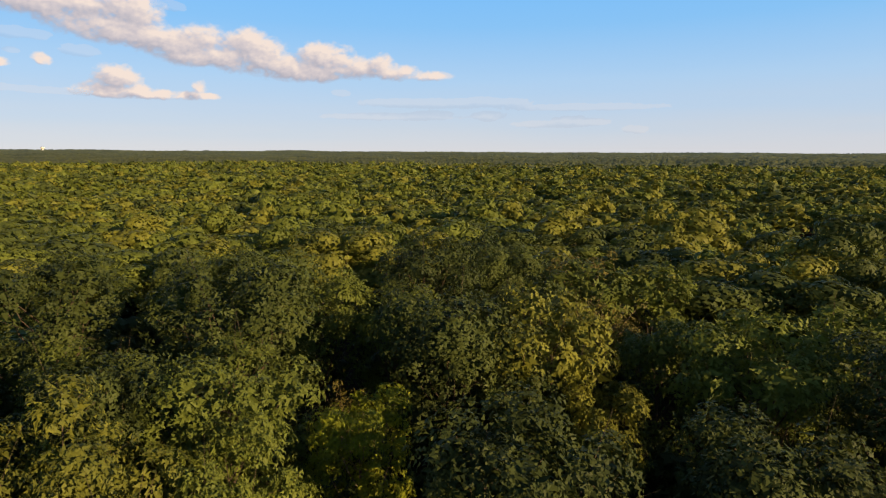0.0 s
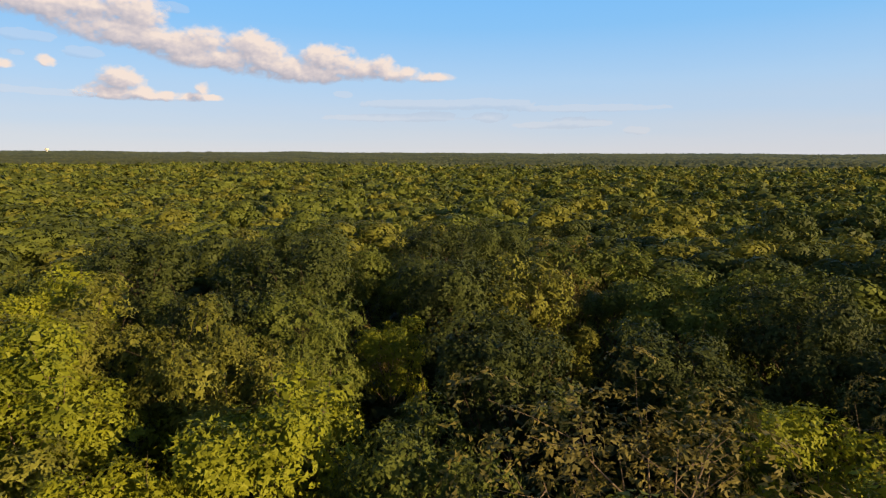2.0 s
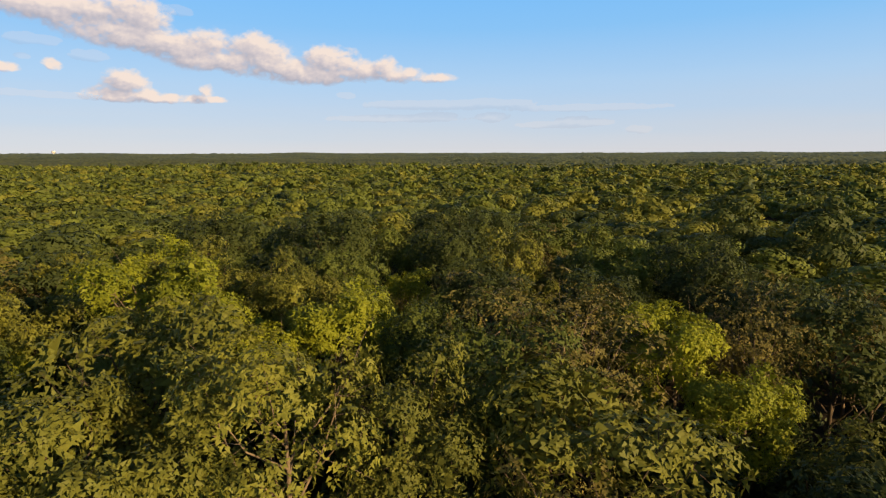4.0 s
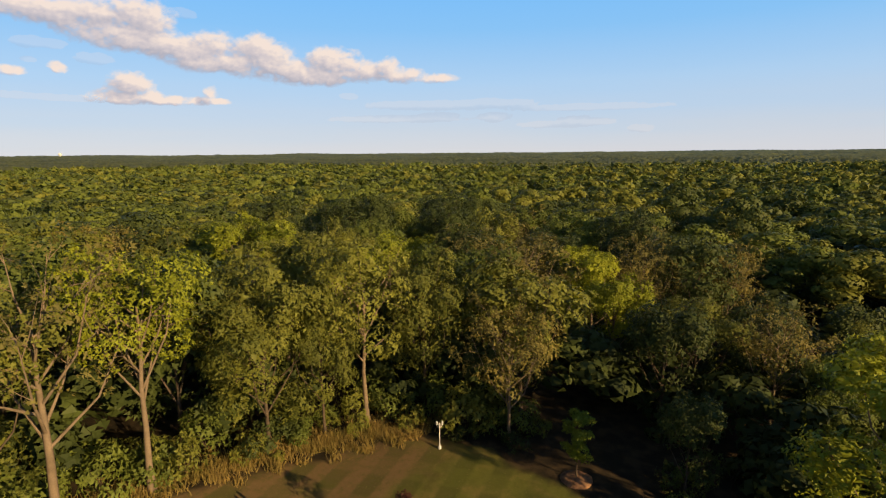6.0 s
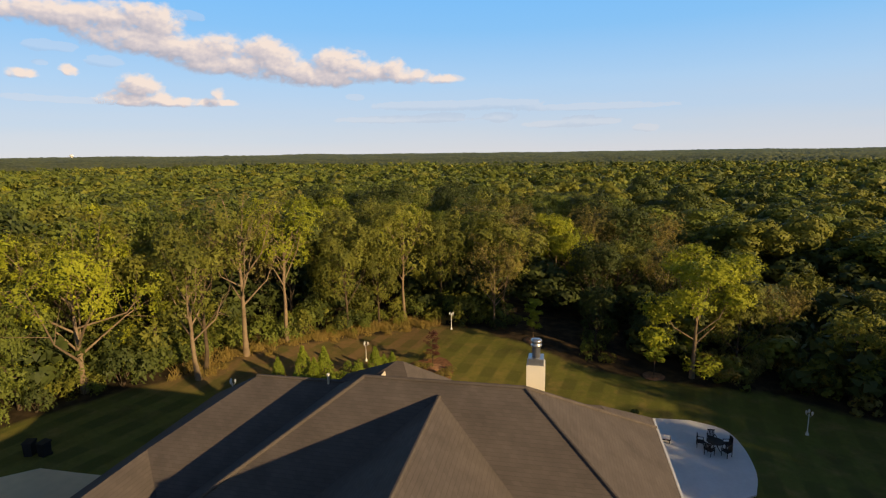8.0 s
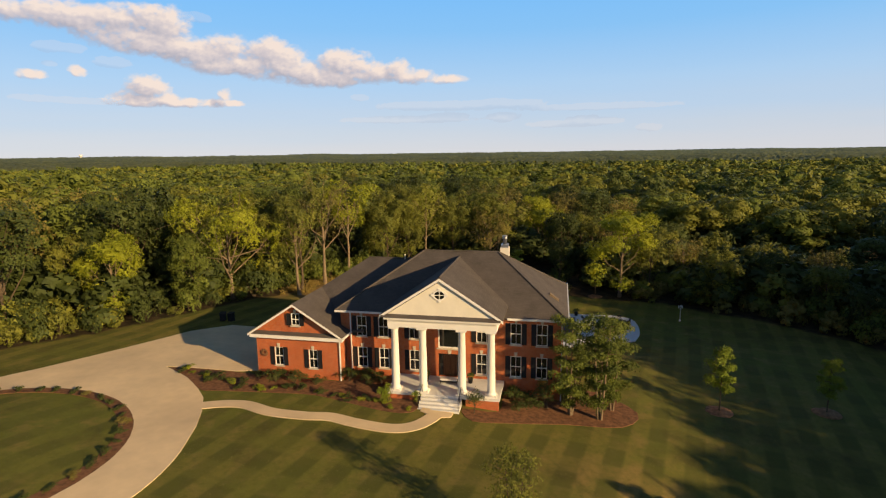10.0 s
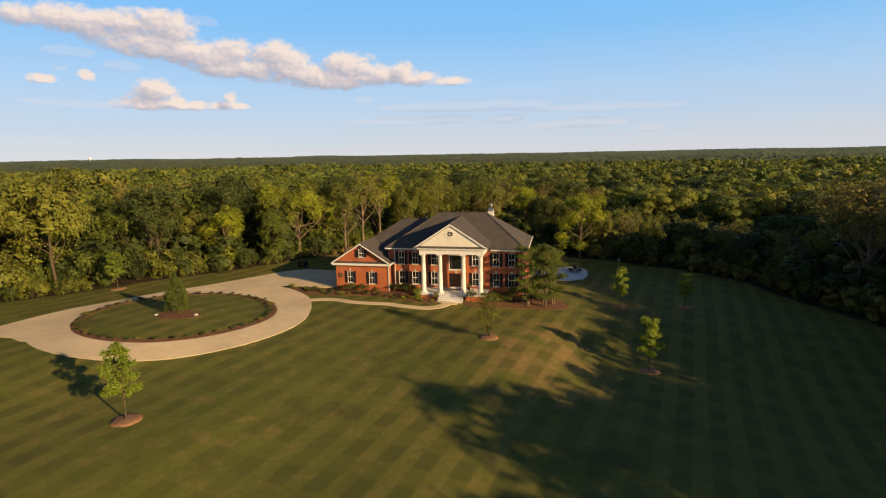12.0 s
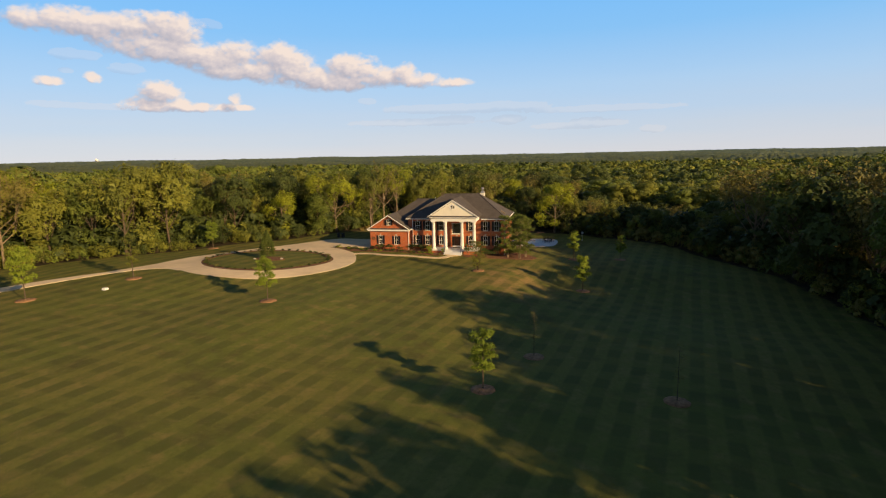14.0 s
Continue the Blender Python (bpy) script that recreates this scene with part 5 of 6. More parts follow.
# ---- young trees on the lawn ----
def young_meshes(seed, leaf, h, w, leaves, size, base=0.28, stems=1, bark=None, thick=0.075):
    """A young tree: a slim stem with short limbs and an oval crown of small clumps, fuller below."""
    rng = np.random.default_rng(seed)
    pieces, centres = [], []
    for s in range(stems):
        a = 2.1 * s + rng.random()
        off = np.array([math.cos(a), math.sin(a)]) * (0.25 * w if stems > 1 else 0.0)
        stem = np.array([[off[0] * 0.3, off[1] * 0.3, -0.3], [off[0], off[1], h * 0.4], [off[0] * 1.8, off[1] * 1.8, h * 0.92]])
        pieces.append(tube(stem, [thick * 1.2, thick * 0.7, thick * 0.15], 7))
        for k in range(17):
            f = base + (0.97 - base) * (k + rng.random()) / 17
            q = np.array([np.interp(f * h, stem[:, 2], stem[:, c]) for c in range(3)])
            r = w * (math.sin(min((f - base) / (1 - base) * 2.4 + 0.55, math.pi)) ** 0.8 * 0.8 + 0.08) * (0.7 + 0.5 * rng.random())
            b_ = 2.4 * k + rng.random()
            e = q + [r * math.cos(b_), r * math.sin(b_), 0.35 * r]
            pieces.append(tube([q, (q + e) / 2 + [0, 0, -0.04 * h * rng.random()], e], [thick * 0.35, thick * 0.22, thick * 0.06], 4))
            centres += [e, (q + e) / 2]
    centres = np.array(centres)
    rad = w * 0.34 * (0.6 + 0.7 * rng.random(len(centres)))
    lv, lf = leaf_cloud(rng, centres, rad, leaves, size)
    return raw_mesh("trunk", *join(pieces), bark or BARK, True), raw_mesh("crown", lv, lf, LEAVES[leaf])


YOUNG = {
    "green": [young_meshes(100 + i, "young", 6.0, 1.3, 5600, 0.095) for i in range(3)],
    "olive": [young_meshes(110, "olive", 6.0, 1.1, 3600, 0.08)],
    "wide": [young_meshes(112, "olive", 6.0, 1.6, 4600, 0.085, 0.12, 3)],
    "red": [young_meshes(125, "red", 6.0, 1.3, 2600, 0.085)],
    "thin": [young_meshes(120, "brown", 6.0, 0.7, 320, 0.06, thick=0.05)],
}
LAWN_TREES = [(-47.9, -51.5, 7.2, "green", 0), (-42.3, -39.0, 6.9, "olive", 0), (-17.4, -43.4, 6.0, "green", 1), (14.5, -62.1, 5.6, "green", 2), (18.4, -51.4, 5.2, "thin", 0), (31.2, -59.8, 5.5, "thin", 0), (24.4, -17.2, 6.0, "green", 0),
              (23.2, 2.8, 5.7, "green", 1), (7.2, -18.5, 5.0, "wide", 0), (32.2, 4.4, 5.0, "green", 2), (-49.6, -9.2, 5.6, "green", 1), (2.5, 46.0, 5.0, "green", 2), (15.0, 40.0, 5.0, "green", 0), (-7.6, 37.4, 4.0, "red", 0)]
for x, y, h, k, i in LAWN_TREES:
    z = land1(x, y)
    lab = "bare thin young tree staked in the lawn" if k == "thin" else "young dark red leafy tree in the mulch bed" if k == "red" else "young leafy tree planted in the lawn"
    tree("young_tree", YOUNG[k][i], lab, "tree", "young lawn trees", pose(x, y, z, 0, 0, srng.random() * 360) @ Matrix.Diagonal((h / 6 * 0.95, h / 6 * 0.95, h / 6, 1)))
    bm = bmesh.new()
    r = 0.95 + 0.04 * h
    lathe(bm, 0, 0, [(r, -0.15), (r * 0.95, 0.05), (r * 0.6, 0.12), (0.1, 0.15)], 18)
    for v in bm.verts:
        v.co += Vector(noise.noise_vector(v.co * 2.3 + Vector((x, y, 0)))) * 0.09
    ob = new("mulch_mound", mesh_of("mulch_mound", bm, PALE_MULCH))
    ob.location = (x, y, z)
    tagged(ob, "ring of reddish mulch round a young tree", "mulch", "mulch rings")
# spruce on the circle
v = cone_mesh(90, "green", 1.4, 4.9, 7500, 0.095, 0.02)
plant("spruce", v, "small spruce in the middle of the grass circle", "evergreen", "", at_(-30.5, -20.6))
draped("mulch_bed", smooth_loop([(-32.4, -22), (-30.5, -23.4), (-27.6, -22.8), (-26.8, -21.2), (-28.8, -19.8), (-31.5, -19.9)], 3), [], MULCH, 0.05, "mulch bed under the spruce", "bed")
for k, (x, y) in enumerate(((-32.0, -22.4), (-27.4, -21.4), (-4.6, 33.2), (-4.3, 33.4))):
    bm = bmesh.new()
    bmesh.ops.create_icosphere(bm, subdivisions=2, radius=0.26)
    for v in bm.verts:
        v.co += Vector(noise.noise_vector(v.co * 2 + Vector((k * 7, 0, 0)))) * 0.12
        v.co.z *= 0.6
    ob = new("boulder", mesh_of("boulder", bm, STONE))
    ob.location = (x, y, land1(x, y) + 0.1)
    tagged(ob, "pale rounded garden boulder", "rock", "boulders")
# birch clump at the corner of the house
for x, y, s, i in ((12.8, -2.6, 1.05, 0), (10.5, -2.4, 1.0, 1), (13.9, -0.6, 0.95, 2)):
    me = young_meshes(130 + i, "green", 8.4, 1.45, 13000, 0.085, 0.08, 3, PALE_BARK, 0.09)
    tree("birch", me, "multi-stemmed leafy birch at the corner of the house", "tree", "birches by the house", at_(x, y, s))


# ---- woods ----
# height, reach of the limbs, lowest limb, number of limbs, bark, share of leaves, clumps low in the crown, size of a clump
SORTS = {"green": (15.5, 4.5, 0.30, 14, None, 1.0, 9, 1.75), "olive": (15.0, 4.5, 0.30, 13, None, 0.9, 7, 1.65), "yellow": (15.0, 4.3, 0.34, 12, PALE_BARK, 0.9, 5, 1.60),
         "brown": (14.5, 4.4, 0.28, 16, PALE_BARK, 0.85, 0, 1.25), "dark": (14.5, 4.4, 0.25, 13, None, 1.0, 9, 1.75)}
# leaves on a tree and their size, for trees that are passed close by, near and farther off
GRADES = {"close": (13000, 0.195), "near": (7000, 0.265), "far": (3300, 0.40)}


def variants(grade):
    out, (leaves_, size) = {}, GRADES[grade]
    for j, (k, (h, sp, lo, ct, bark, share, full, clump)) in enumerate(SORTS.items()):
        thin = 0.8 if k == "brown" else 1.0
        out[k] = [tree_meshes(10 * j + i + 11, k, h, sp, int(leaves_ * share), size * thin, lo, ct, 0.21, bark, 5 if k == "brown" else 3, clump, full) for i in range(3 if k in ("green", "olive") else 2)]
    return out


CLOSE, FINE, PLAIN = variants("close"), variants("near"), variants("far")
# trees at the edge that show their limbs: a tall thin one, and a wide one forked low
AIRY = [tree_meshes(71, "brown", 18.0, 4.6, 2400, 0.20, 0.42, 15, 0.30, PALE_BARK, 6, 1.0)]
WIDE = [tree_meshes(75, "yellow", 15.0, 7.4, 13000, 0.20, 0.20, 16, 0.30, PALE_BARK, 5, 1.75, 2)]
HIGH = [tree_meshes(78, "yellow", 17.5, 4.2, 8000, 0.20, 0.48, 12, 0.25, PALE_BARK, 4, 1.6, 3), tree_meshes(79, "olive", 16.5, 4.4, 9500, 0.20, 0.45, 12, 0.23, PALE_BARK, 4, 1.6, 3)]
KINDS = {
    "green": "tall broadleaf tree with a full mid-green crown in the woods",
    "olive": "broadleaf tree with an olive-green crown turning early in autumn",
    "yellow": "broadleaf tree with a bright yellow-green autumn crown",
    "brown": "thinning broadleaf tree with browned leaves and bare twigs",
    "dark": "dense dark green broadleaf tree in the woods",
}
# stands of one sort: x, y, radius, sort
STANDS = [(-22.4, 39, 3.5, "yellow"), (-21, 68, 6, "yellow"), (-32, 66, 5, "yellow"), (-14, 57, 5, "yellow"), (-3.4, 73, 5, "brown"), (4, 71, 4, "yellow"), (-34, 22, 7, "olive"), (-46, 10, 8, "olive"), (-60, -8, 9, "olive"),
          (50, 36, 12, "brown"), (62, 14, 10, "brown"), (40, 48, 9, "olive"), (-8, 53, 5, "green"), (-16, 50, 5, "green"), (6, 50, 8, "dark"), (14, 46, 5, "dark")]


def scatter(x0, x1, y0, y1, step, seed):
    rng = np.random.default_rng(seed)
    gx, gy = np.meshgrid(np.arange(x0, x1, step), np.arange(y0, y1, step))
    gx = gx + (np.arange(gx.shape[0]) % 2)[:, None] * step / 2
    return (gx + rng.uniform(-0.4, 0.4, gx.shape) * step).ravel(), (gy + rng.uniform(-0.4, 0.4, gy.shape) * step).ravel(), rng


def kind_at(x, y, u):
    """Which sort of tree grows at a place: stands of one sort, mixed by chance and by the brightness wanted there."""
    for sx, sy, r, k in STANDS:
        if (x - sx) ** 2 + (y - sy) ** 2 < r * r:
            return k
    # sorts also stand in for light: darker to the right, paler at the left
    v = noise.noise(Vector((x / 30, y / 30, 3.7))) * 1.1 + (u - 0.5) * 1.3 - min(max((x + 15) / 60, 0), 0.5 if y > 60 else 0.35) + (0.30 if x < -25 and y < 50 else 0.34 if -45 < x < -4 and y < 72 else -0.36 if y > 72 else -0.14 if y > 55 else 0)
    return "brown" if v < -0.68 else "dark" if v < -0.30 else "green" if v < 0.20 else "olive" if v < 0.74 else "yellow"


# single trees that stand out: x, y, height, sort, girth
EDGE = [(-74.0, -33.0, 17.5, "brown", 1.1), (-29.0, 29.6, 16.0, "olive", 1.0), (-33.4, 28.8, 15.5, "olive", 1.0), (-20.1, 44.6, 13.5, "olive", 1.0), (-21.6, 47.4, 15.0, "olive", 1.0), (-10.3, 54.5, 14.5, "olive", 0.85), (-17.0, 48.4, 12.0, "olive", 0.8),
        (-3.2, 66.0, 15.2, "brown", 1.25), (5.2, 70.8, 13.6, "yellow", 1.0), (13.2, 86.5, 13.5, "dark", 1.1), (-45.0, 82.6, 15.3, "yellow", 1.1), (18.6, 40.0, 14.0, "yellow", 1.3), (23.0, 41.6, 10.0, "olive", 1.0),
        (-38.5, 18.4, 11.0, "green", 1.0), (-44.5, 10.4, 11.5, "yellow", 1.1), (-40.6, 25.0, 14.5, "olive", 1.1), (-30.2, 69.2, 14.5, "yellow", 1.0), (-29.5, 61.6, 14.0, "olive", 0.95), (-18.9, 67.8, 14.3, "yellow", 1.05), (6.8, 64.6, 11.5, "yellow", 1.0),
        (14.6, 80.6, 13.0, "dark", 1.1), (11.6, 91.4, 16.3, "dark", 1.0), (1.4, 84.2, 13.0, "dark", 1.1), (-8.8, 80.3, 14.0, "dark", 1.05), (-23.2, 72.6, 14.0, "olive", 0.85), (-26.6, 75.6, 15.0, "olive", 0.85), (-36.3, 76.5, 15.8, "olive", 1.0),
        (-25.0, 84.2, 15.0, "green", 1.0), (-30.6, 81.4, 13.8, "dark", 0.9), (-46.6, 94.6, 16.0, "dark", 1.2), (-29.9, 94.0, 16.6, "dark", 1.1), (-18.2, 85.2, 12.6, "yellow", 0.75), (-20.8, 78.4, 13.6, "green", 0.7), (-19.5, 109.6, 16.0, "dark", 1.05),
        (-13.9, 118.0, 15.0, "dark", 1.0), (-28.0, 103.6, 15.8, "green", 1.0), (2.8, 77.6, 12.4, "green", 0.9), (13.2, 60.0, 11.0, "olive", 1.1), (-21.4, 62.6, 12.6, "yellow", 0.85), (-15.4, 96.2, 15.0, "dark", 1.1), (-38.0, 104.0, 15.0, "dark", 1.2)]
tx, ty, trng = scatter(-900, 900, -330, 1150, 7.7, 5)
away = -in_lawn(tx, ty)
# how far a tree stands from the line that the open lawn and the valley make
lane = np.abs(tx - np.interp(ty, [-110, 60, 160], [20, -9, -25]))
way_ = np.arctan2(tx + 5, ty + 130)
ahead = (way_ > -0.93) & (way_ < 0.70) & (np.hypot(tx, ty) < 1050) & ((ty > -60) | (away < 60))
beside = (tx > 30) & (tx < 112) & (ty > -190) & (ty < -20)
keep = (away > 1.2) & (ahead | beside)
for x, y, *_ in EDGE + [(-26.8, 33.4), (-24.6, 38.2), (-36.0, 22.4), (-14.5, 51.4)]:
    keep &= (tx - x) ** 2 + (ty - y) ** 2 > 26
for x, y, *_ in LAWN_TREES:
    keep &= (tx - x) ** 2 + (ty - y) ** 2 > 36
glade = np.array([noise.noise(Vector((x / 21, y / 21, 1.9))) for x, y in zip(tx, ty)])
keep &= (ty < 62) | (ty > 400) | (glade < 0.30 - np.clip((tx + 15) / 260, 0, 0.25))
tx, ty, away, lane = tx[keep], ty[keep], away[keep], lane[keep]
reach = np.where(ty > 40, lane * 0.9 + np.maximum(ty - 60, 0) * 0.8 + 6, np.maximum(away, 0) * 2.2 + np.maximum(np.abs(ty - 10) - 40, 0) * 0.3 + 8)
order = np.argsort(reach)
NEAR = 245
for rank, i in enumerate(order[:NEAR]):
    u, h, turn = trng.random(3)
    k = kind_at(tx[i], ty[i], u)
    s = 0.62 + 0.46 * h + 0.16 * noise.noise(Vector((tx[i] / 17, ty[i] / 17, 8.1)))
    # heights at the right are set by where their shade must fall
    if tx[i] > 42 and ty[i] < -62:
        s = 1.03 + 0.15 * h + (0.03 if ty[i] < -84 else 0)
    elif tx[i] > 42 and ty[i] < 24:
        across = 0.484 * tx[i] + 0.875 * ty[i]
        s = 1.14 + 0.23 * h + (0.10 if across > 2 else -0.06 if -16 < across < 1 else 0)
    elif 24 < tx[i] < 90 and 24 < ty[i] < 78:
        s, k = 0.40 + 0.20 * h, "brown" if u < 0.45 else "olive" if u < 0.8 else "dark"
    elif 6 < tx[i] < 48 and 45 < ty[i] < 72:
        s *= 0.70
    elif tx[i] < -28 and ty[i] < 45:
        s *= 1.12
    close = (ty[i] > 45 and lane[i] < 42 and ty[i] < 112) or (tx[i] < -28 and ty[i] < 45 and away[i] < 12)
    wide = 1.0
    m = pose(tx[i], ty[i], land1(tx[i], ty[i]) - 0.1, 0, 0, turn * 360) @ Matrix.Diagonal((s * wide * (0.82 + 0.35 * u), s * wide * (0.85 + 0.3 * turn), s, 1))
    closest = 62 < ty[i] < 94 and lane[i] < 26
    stock = (CLOSE if closest else FINE if close else PLAIN)[k]
    tree("tree", stock[int(turn * 97) % len(stock)], KINDS[k], "tree", "woodland trees", m)
for x, y, h, k, g in EDGE:
    s = h / SORTS[k][0]
    tree("tree", CLOSE[k][int(h * 30) % len(FINE[k])], KINDS[k], "tree", "woodland trees", pose(x, y, land1(x, y) - 0.1, 0, 0, x * 40) @ Matrix.Diagonal((s * g, s * g, s, 1)))
for me, k, x, y, turn, g in ((AIRY[0], "brown", -26.8, 33.4, 20, 1.0), (HIGH[0], "yellow", -24.6, 38.2, 75, 1.0), (WIDE[0], "yellow", -36.0, 22.4, 130, 1.0), (HIGH[1], "olive", -14.5, 51.4, 210, 1.0)):
    tree("tree", me, KINDS[k], "tree", "woodland trees", pose(x, y, land1(x, y) - 0.1, 0, 0, turn) @ Matrix.Diagonal((g, g, 1, 1)))
# a dead tree with bare pale limbs
dead = tree_meshes(301, "brown", 14.0, 3.6, 0, 0.1, 0.35, 12, 0.26, PALE_BARK, 5)
tree("dead_tree", dead, "dead tree with bare pale limbs at the edge of the woods", "tree", "", pose(-28.2, 27.4, land1(-28.2, 27.4)))
tree("dead_tree", dead, "dead tree with bare pale limbs at the edge of the woods", "tree", "", pose(-10.5, 62.0, land1(-10.5, 62.0), 0, 0, 90) @ Matrix.Diagonal((0.7, 0.7, 0.78, 1)))

# dry tall grass at the foot of the woods behind the house
def dry_grass():
    rng = np.random.default_rng(44)
    t = rng.random(15000)
    x, y = np.interp(t, [0, 0.3, 0.6, 1], [-30.5, -25.8, -17.5, -9.0]), np.interp(t, [0, 0.3, 0.6, 1], [28.5, 37.0, 46.0, 51.5])
    tuft = rng.normal(size=(260, 2)) * 1.1
    o = tuft[(t * 260).astype(int)] + rng.normal(size=(len(t), 2)) * 0.28
    x, y = x + o[:, 0] - 0.5, y + o[:, 1] + 0.3
    p = np.stack([x, y, land(x, y)], 1)
    a, h = rng.random(len(t)) * 6.3, 0.25 + 0.5 * rng.random(len(t))
    side = np.stack([np.cos(a), np.sin(a), a * 0], 1) * 0.035
    tip = p + np.stack([rng.normal(size=len(t)) * 0.2, rng.normal(size=len(t)) * 0.2, h], 1)
    v = np.stack([p - side, p + side, tip], 1).reshape(-1, 3)
    return raw_mesh("dry_grass", v, np.arange(len(v)).reshape(-1, 3), STRAW)


STRAW = material("dry_grass", (0.36, 0.25, 0.075), 0.9, vary=0.25, scale=0.5, fine=4, colour2=(0.24, 0.19, 0.045), translucent=0.2, island=0.4)
tagged(new("dry_grass", dry_grass()), "tall dry golden grass along the edge of the woods", "grass", kind="stuff")
# undergrowth along the edge of the lawn
UNDER = {k: [shrub_mesh(200 + 10 * j + i, k, 3.6, 3.4, 1100, 0.25, 9, True) for i in range(2)] for j, k in enumerate(("green", "olive", "yellow", "brown", "dark"))}
ux, uy, urng = scatter(-130, 90, -70, 70, 2.7, 9)
ua = -in_lawn(ux, uy)
uk = (ua > np.where(ux > 0, 1.6, 0.2)) & (ua < 6.5)
for x, y, *_ in LAWN_TREES:
    uk &= (ux - x) ** 2 + (uy - y) ** 2 > 20
ux, uy, ua = ux[uk], uy[uk], ua[uk]
first_ = np.argsort(np.where(ux < 30, 0, 25) + np.abs(uy - 5) + np.maximum(-ux - 70, 0))[:285]
for i in first_:
    u, h, turn = urng.random(3)
    k = kind_at(ux[i] + 200, uy[i], u)
    k = "olive" if k == "brown" and ux[i] < 20 else k
    s = (0.35 + 0.75 * h) * (0.62 if ua[i] < 1.2 else 1.0) * (1.15 if ux[i] < -30 else 1.0)
    plant("bush", UNDER[k][int(turn * 10) % 2], {"yellow": "yellowing bush", "brown": "browned straggling bush", "olive": "olive-green bush"}.get(k, "leafy green bush") + " at the edge of the woods", "bush", "undergrowth",
          pose(ux[i], uy[i], land1(ux[i], uy[i]) - 0.1, 0, 0, turn * 360) @ Matrix.Diagonal((s, s, s * (0.8 + 0.6 * u), 1)))


def far_kind(k, u, x):
    """Few bright or browned crowns among the far woods; dark sorts to the right stand in for shade."""
    return ("olive" if u < 0.75 else k) if k == "yellow" else ("olive" if u < 0.6 else "green") if k == "brown" else ("green" if u < 0.4 and x < -20 else k) if k == "dark" else ("dark" if u < 0.5 and x > -10 else k) if k in ("green", "olive") else k


def far_crown(seed, cards):
    """One far crown: lobes on a dome, covered with leaf sprays that face outwards."""
    rng = np.random.default_rng(seed)
    lobes = 12
    f, w = (np.arange(lobes) + rng.random(lobes)) / lobes, np.arange(lobes) * 2.4 + rng.random(lobes)
    o = 3.5 * np.sqrt(f) * (0.8 + 0.4 * rng.random(lobes))
    c = np.stack([o * np.cos(w), o * np.sin(w), 3.6 * (1 - f) - 3.4 * f ** 2 + rng.normal(size=lobes) * 0.5], 1)
    r = 1.4 + 0.9 * rng.random(lobes)
    which = rng.choice(lobes, cards, p=r ** 2 / (r ** 2).sum())
    d = rng.normal(size=(cards, 3)) + [0, 0, 0.4] + c[which] * [0.2, 0.2, 0]
    d /= np.linalg.norm(d, axis=1, keepdims=True)
    p = c[which] + d * (r[which] * (0.86 + 0.22 * rng.random(cards)))[:, None] * [1, 1, 0.8]
    a = np.cross(d + rng.normal(size=(cards, 3)) * 0.16, rng.normal(size=(cards, 3)))
    a /= np.linalg.norm(a, axis=1, keepdims=True)
    b = np.cross(d + rng.normal(size=(cards, 3)) * 0.14, a)
    b /= np.linalg.norm(b, axis=1, keepdims=True)
    s = 1.5 * (220 / cards) ** 0.5 * (0.65 + 0.7 * rng.random((cards, 1)))
    return np.stack([p - a * s * 0.45 - b * s * 0.3, p + a * s * 0.45 - b * s * 0.3, p + b * s * 0.75], 1)


def side_crown(rng, x, y):
    """A tall crown of the woods that shade the lawn."""
    h = 16.5 + 5.0 * rng.random()
    # heights by band are set to throw shade on lawn and house
    if y < -58:
        h -= 1.8 + 1.6 * min((-58 - y) / 35, 1)
    elif x > 50 and 2.0 < 0.484 * x + 0.875 * y < 6.5:
        h += 5
    elif 0.484 * x + 0.875 * y > 24:
        h += 3.0
    elif -16 < 0.484 * x + 0.875 * y < 1:
        h -= 1.0
    c = rng.normal(size=(12, 3)) * [2.2, 2.2, 1.0] + [0, 0, h - 3.6]
    c[::2, 2] -= 6
    c[1::3, 2] -= 11
    return spray_crown(rng, c, (1.3 + 1.0 * rng.random(12)) * 1.5, 450, 0.98, 5)[0].reshape(-1, 3, 3)


def far_woods(ids):
    """Joined crowns of the woods that stay far off, finer where they are passed nearer."""
    rng = np.random.default_rng(77)
    stock = [[far_crown(400 + 10 * g + i, n) for i in range(6)] for g, n in enumerate((1050, 350, 120, 36, 2200))]
    out = {k: [] for k in LEAVES}
    for i in ids:
        x, y = tx[i], ty[i]
        k = far_kind(kind_at(x, y, rng.random() * 0.8 + 0.1), rng.random(), x)
        if 30 < x < 115 and y < 26:
            out[k].append(side_crown(rng, x, y) + [x, y, land1(x, y)])
            continue
        d = math.hypot(x + 7 if y > 60 else x - 10, max(y - 60, 0))
        w, tall, u, h = rng.random() * 6.3, rng.random(), rng.random(), rng.random()
        g = 1.10 + 0.40 * u
        turn = np.array([[math.cos(w), -math.sin(w), 0], [math.sin(w), math.cos(w), 0], [0, 0, 1]]) * [[g], [g], [0.68 + 0.42 * tall]]
        v = stock[4 if d < 105 and y > 40 else 0 if d < 150 else 1 if d < 280 else 2 if d < 520 else 3][int(h * 6) % 6] @ turn.T
        top = (11.0 if y < 60 else 9.0) + 3.0 * h + 2.5 * noise.noise(Vector((x / 45, y / 45, 5.3))) + (3.0 if tall > 0.95 else 0.0)
        out[k].append(v + [x, y, land1(x, y) + top - 3.2])
    return out


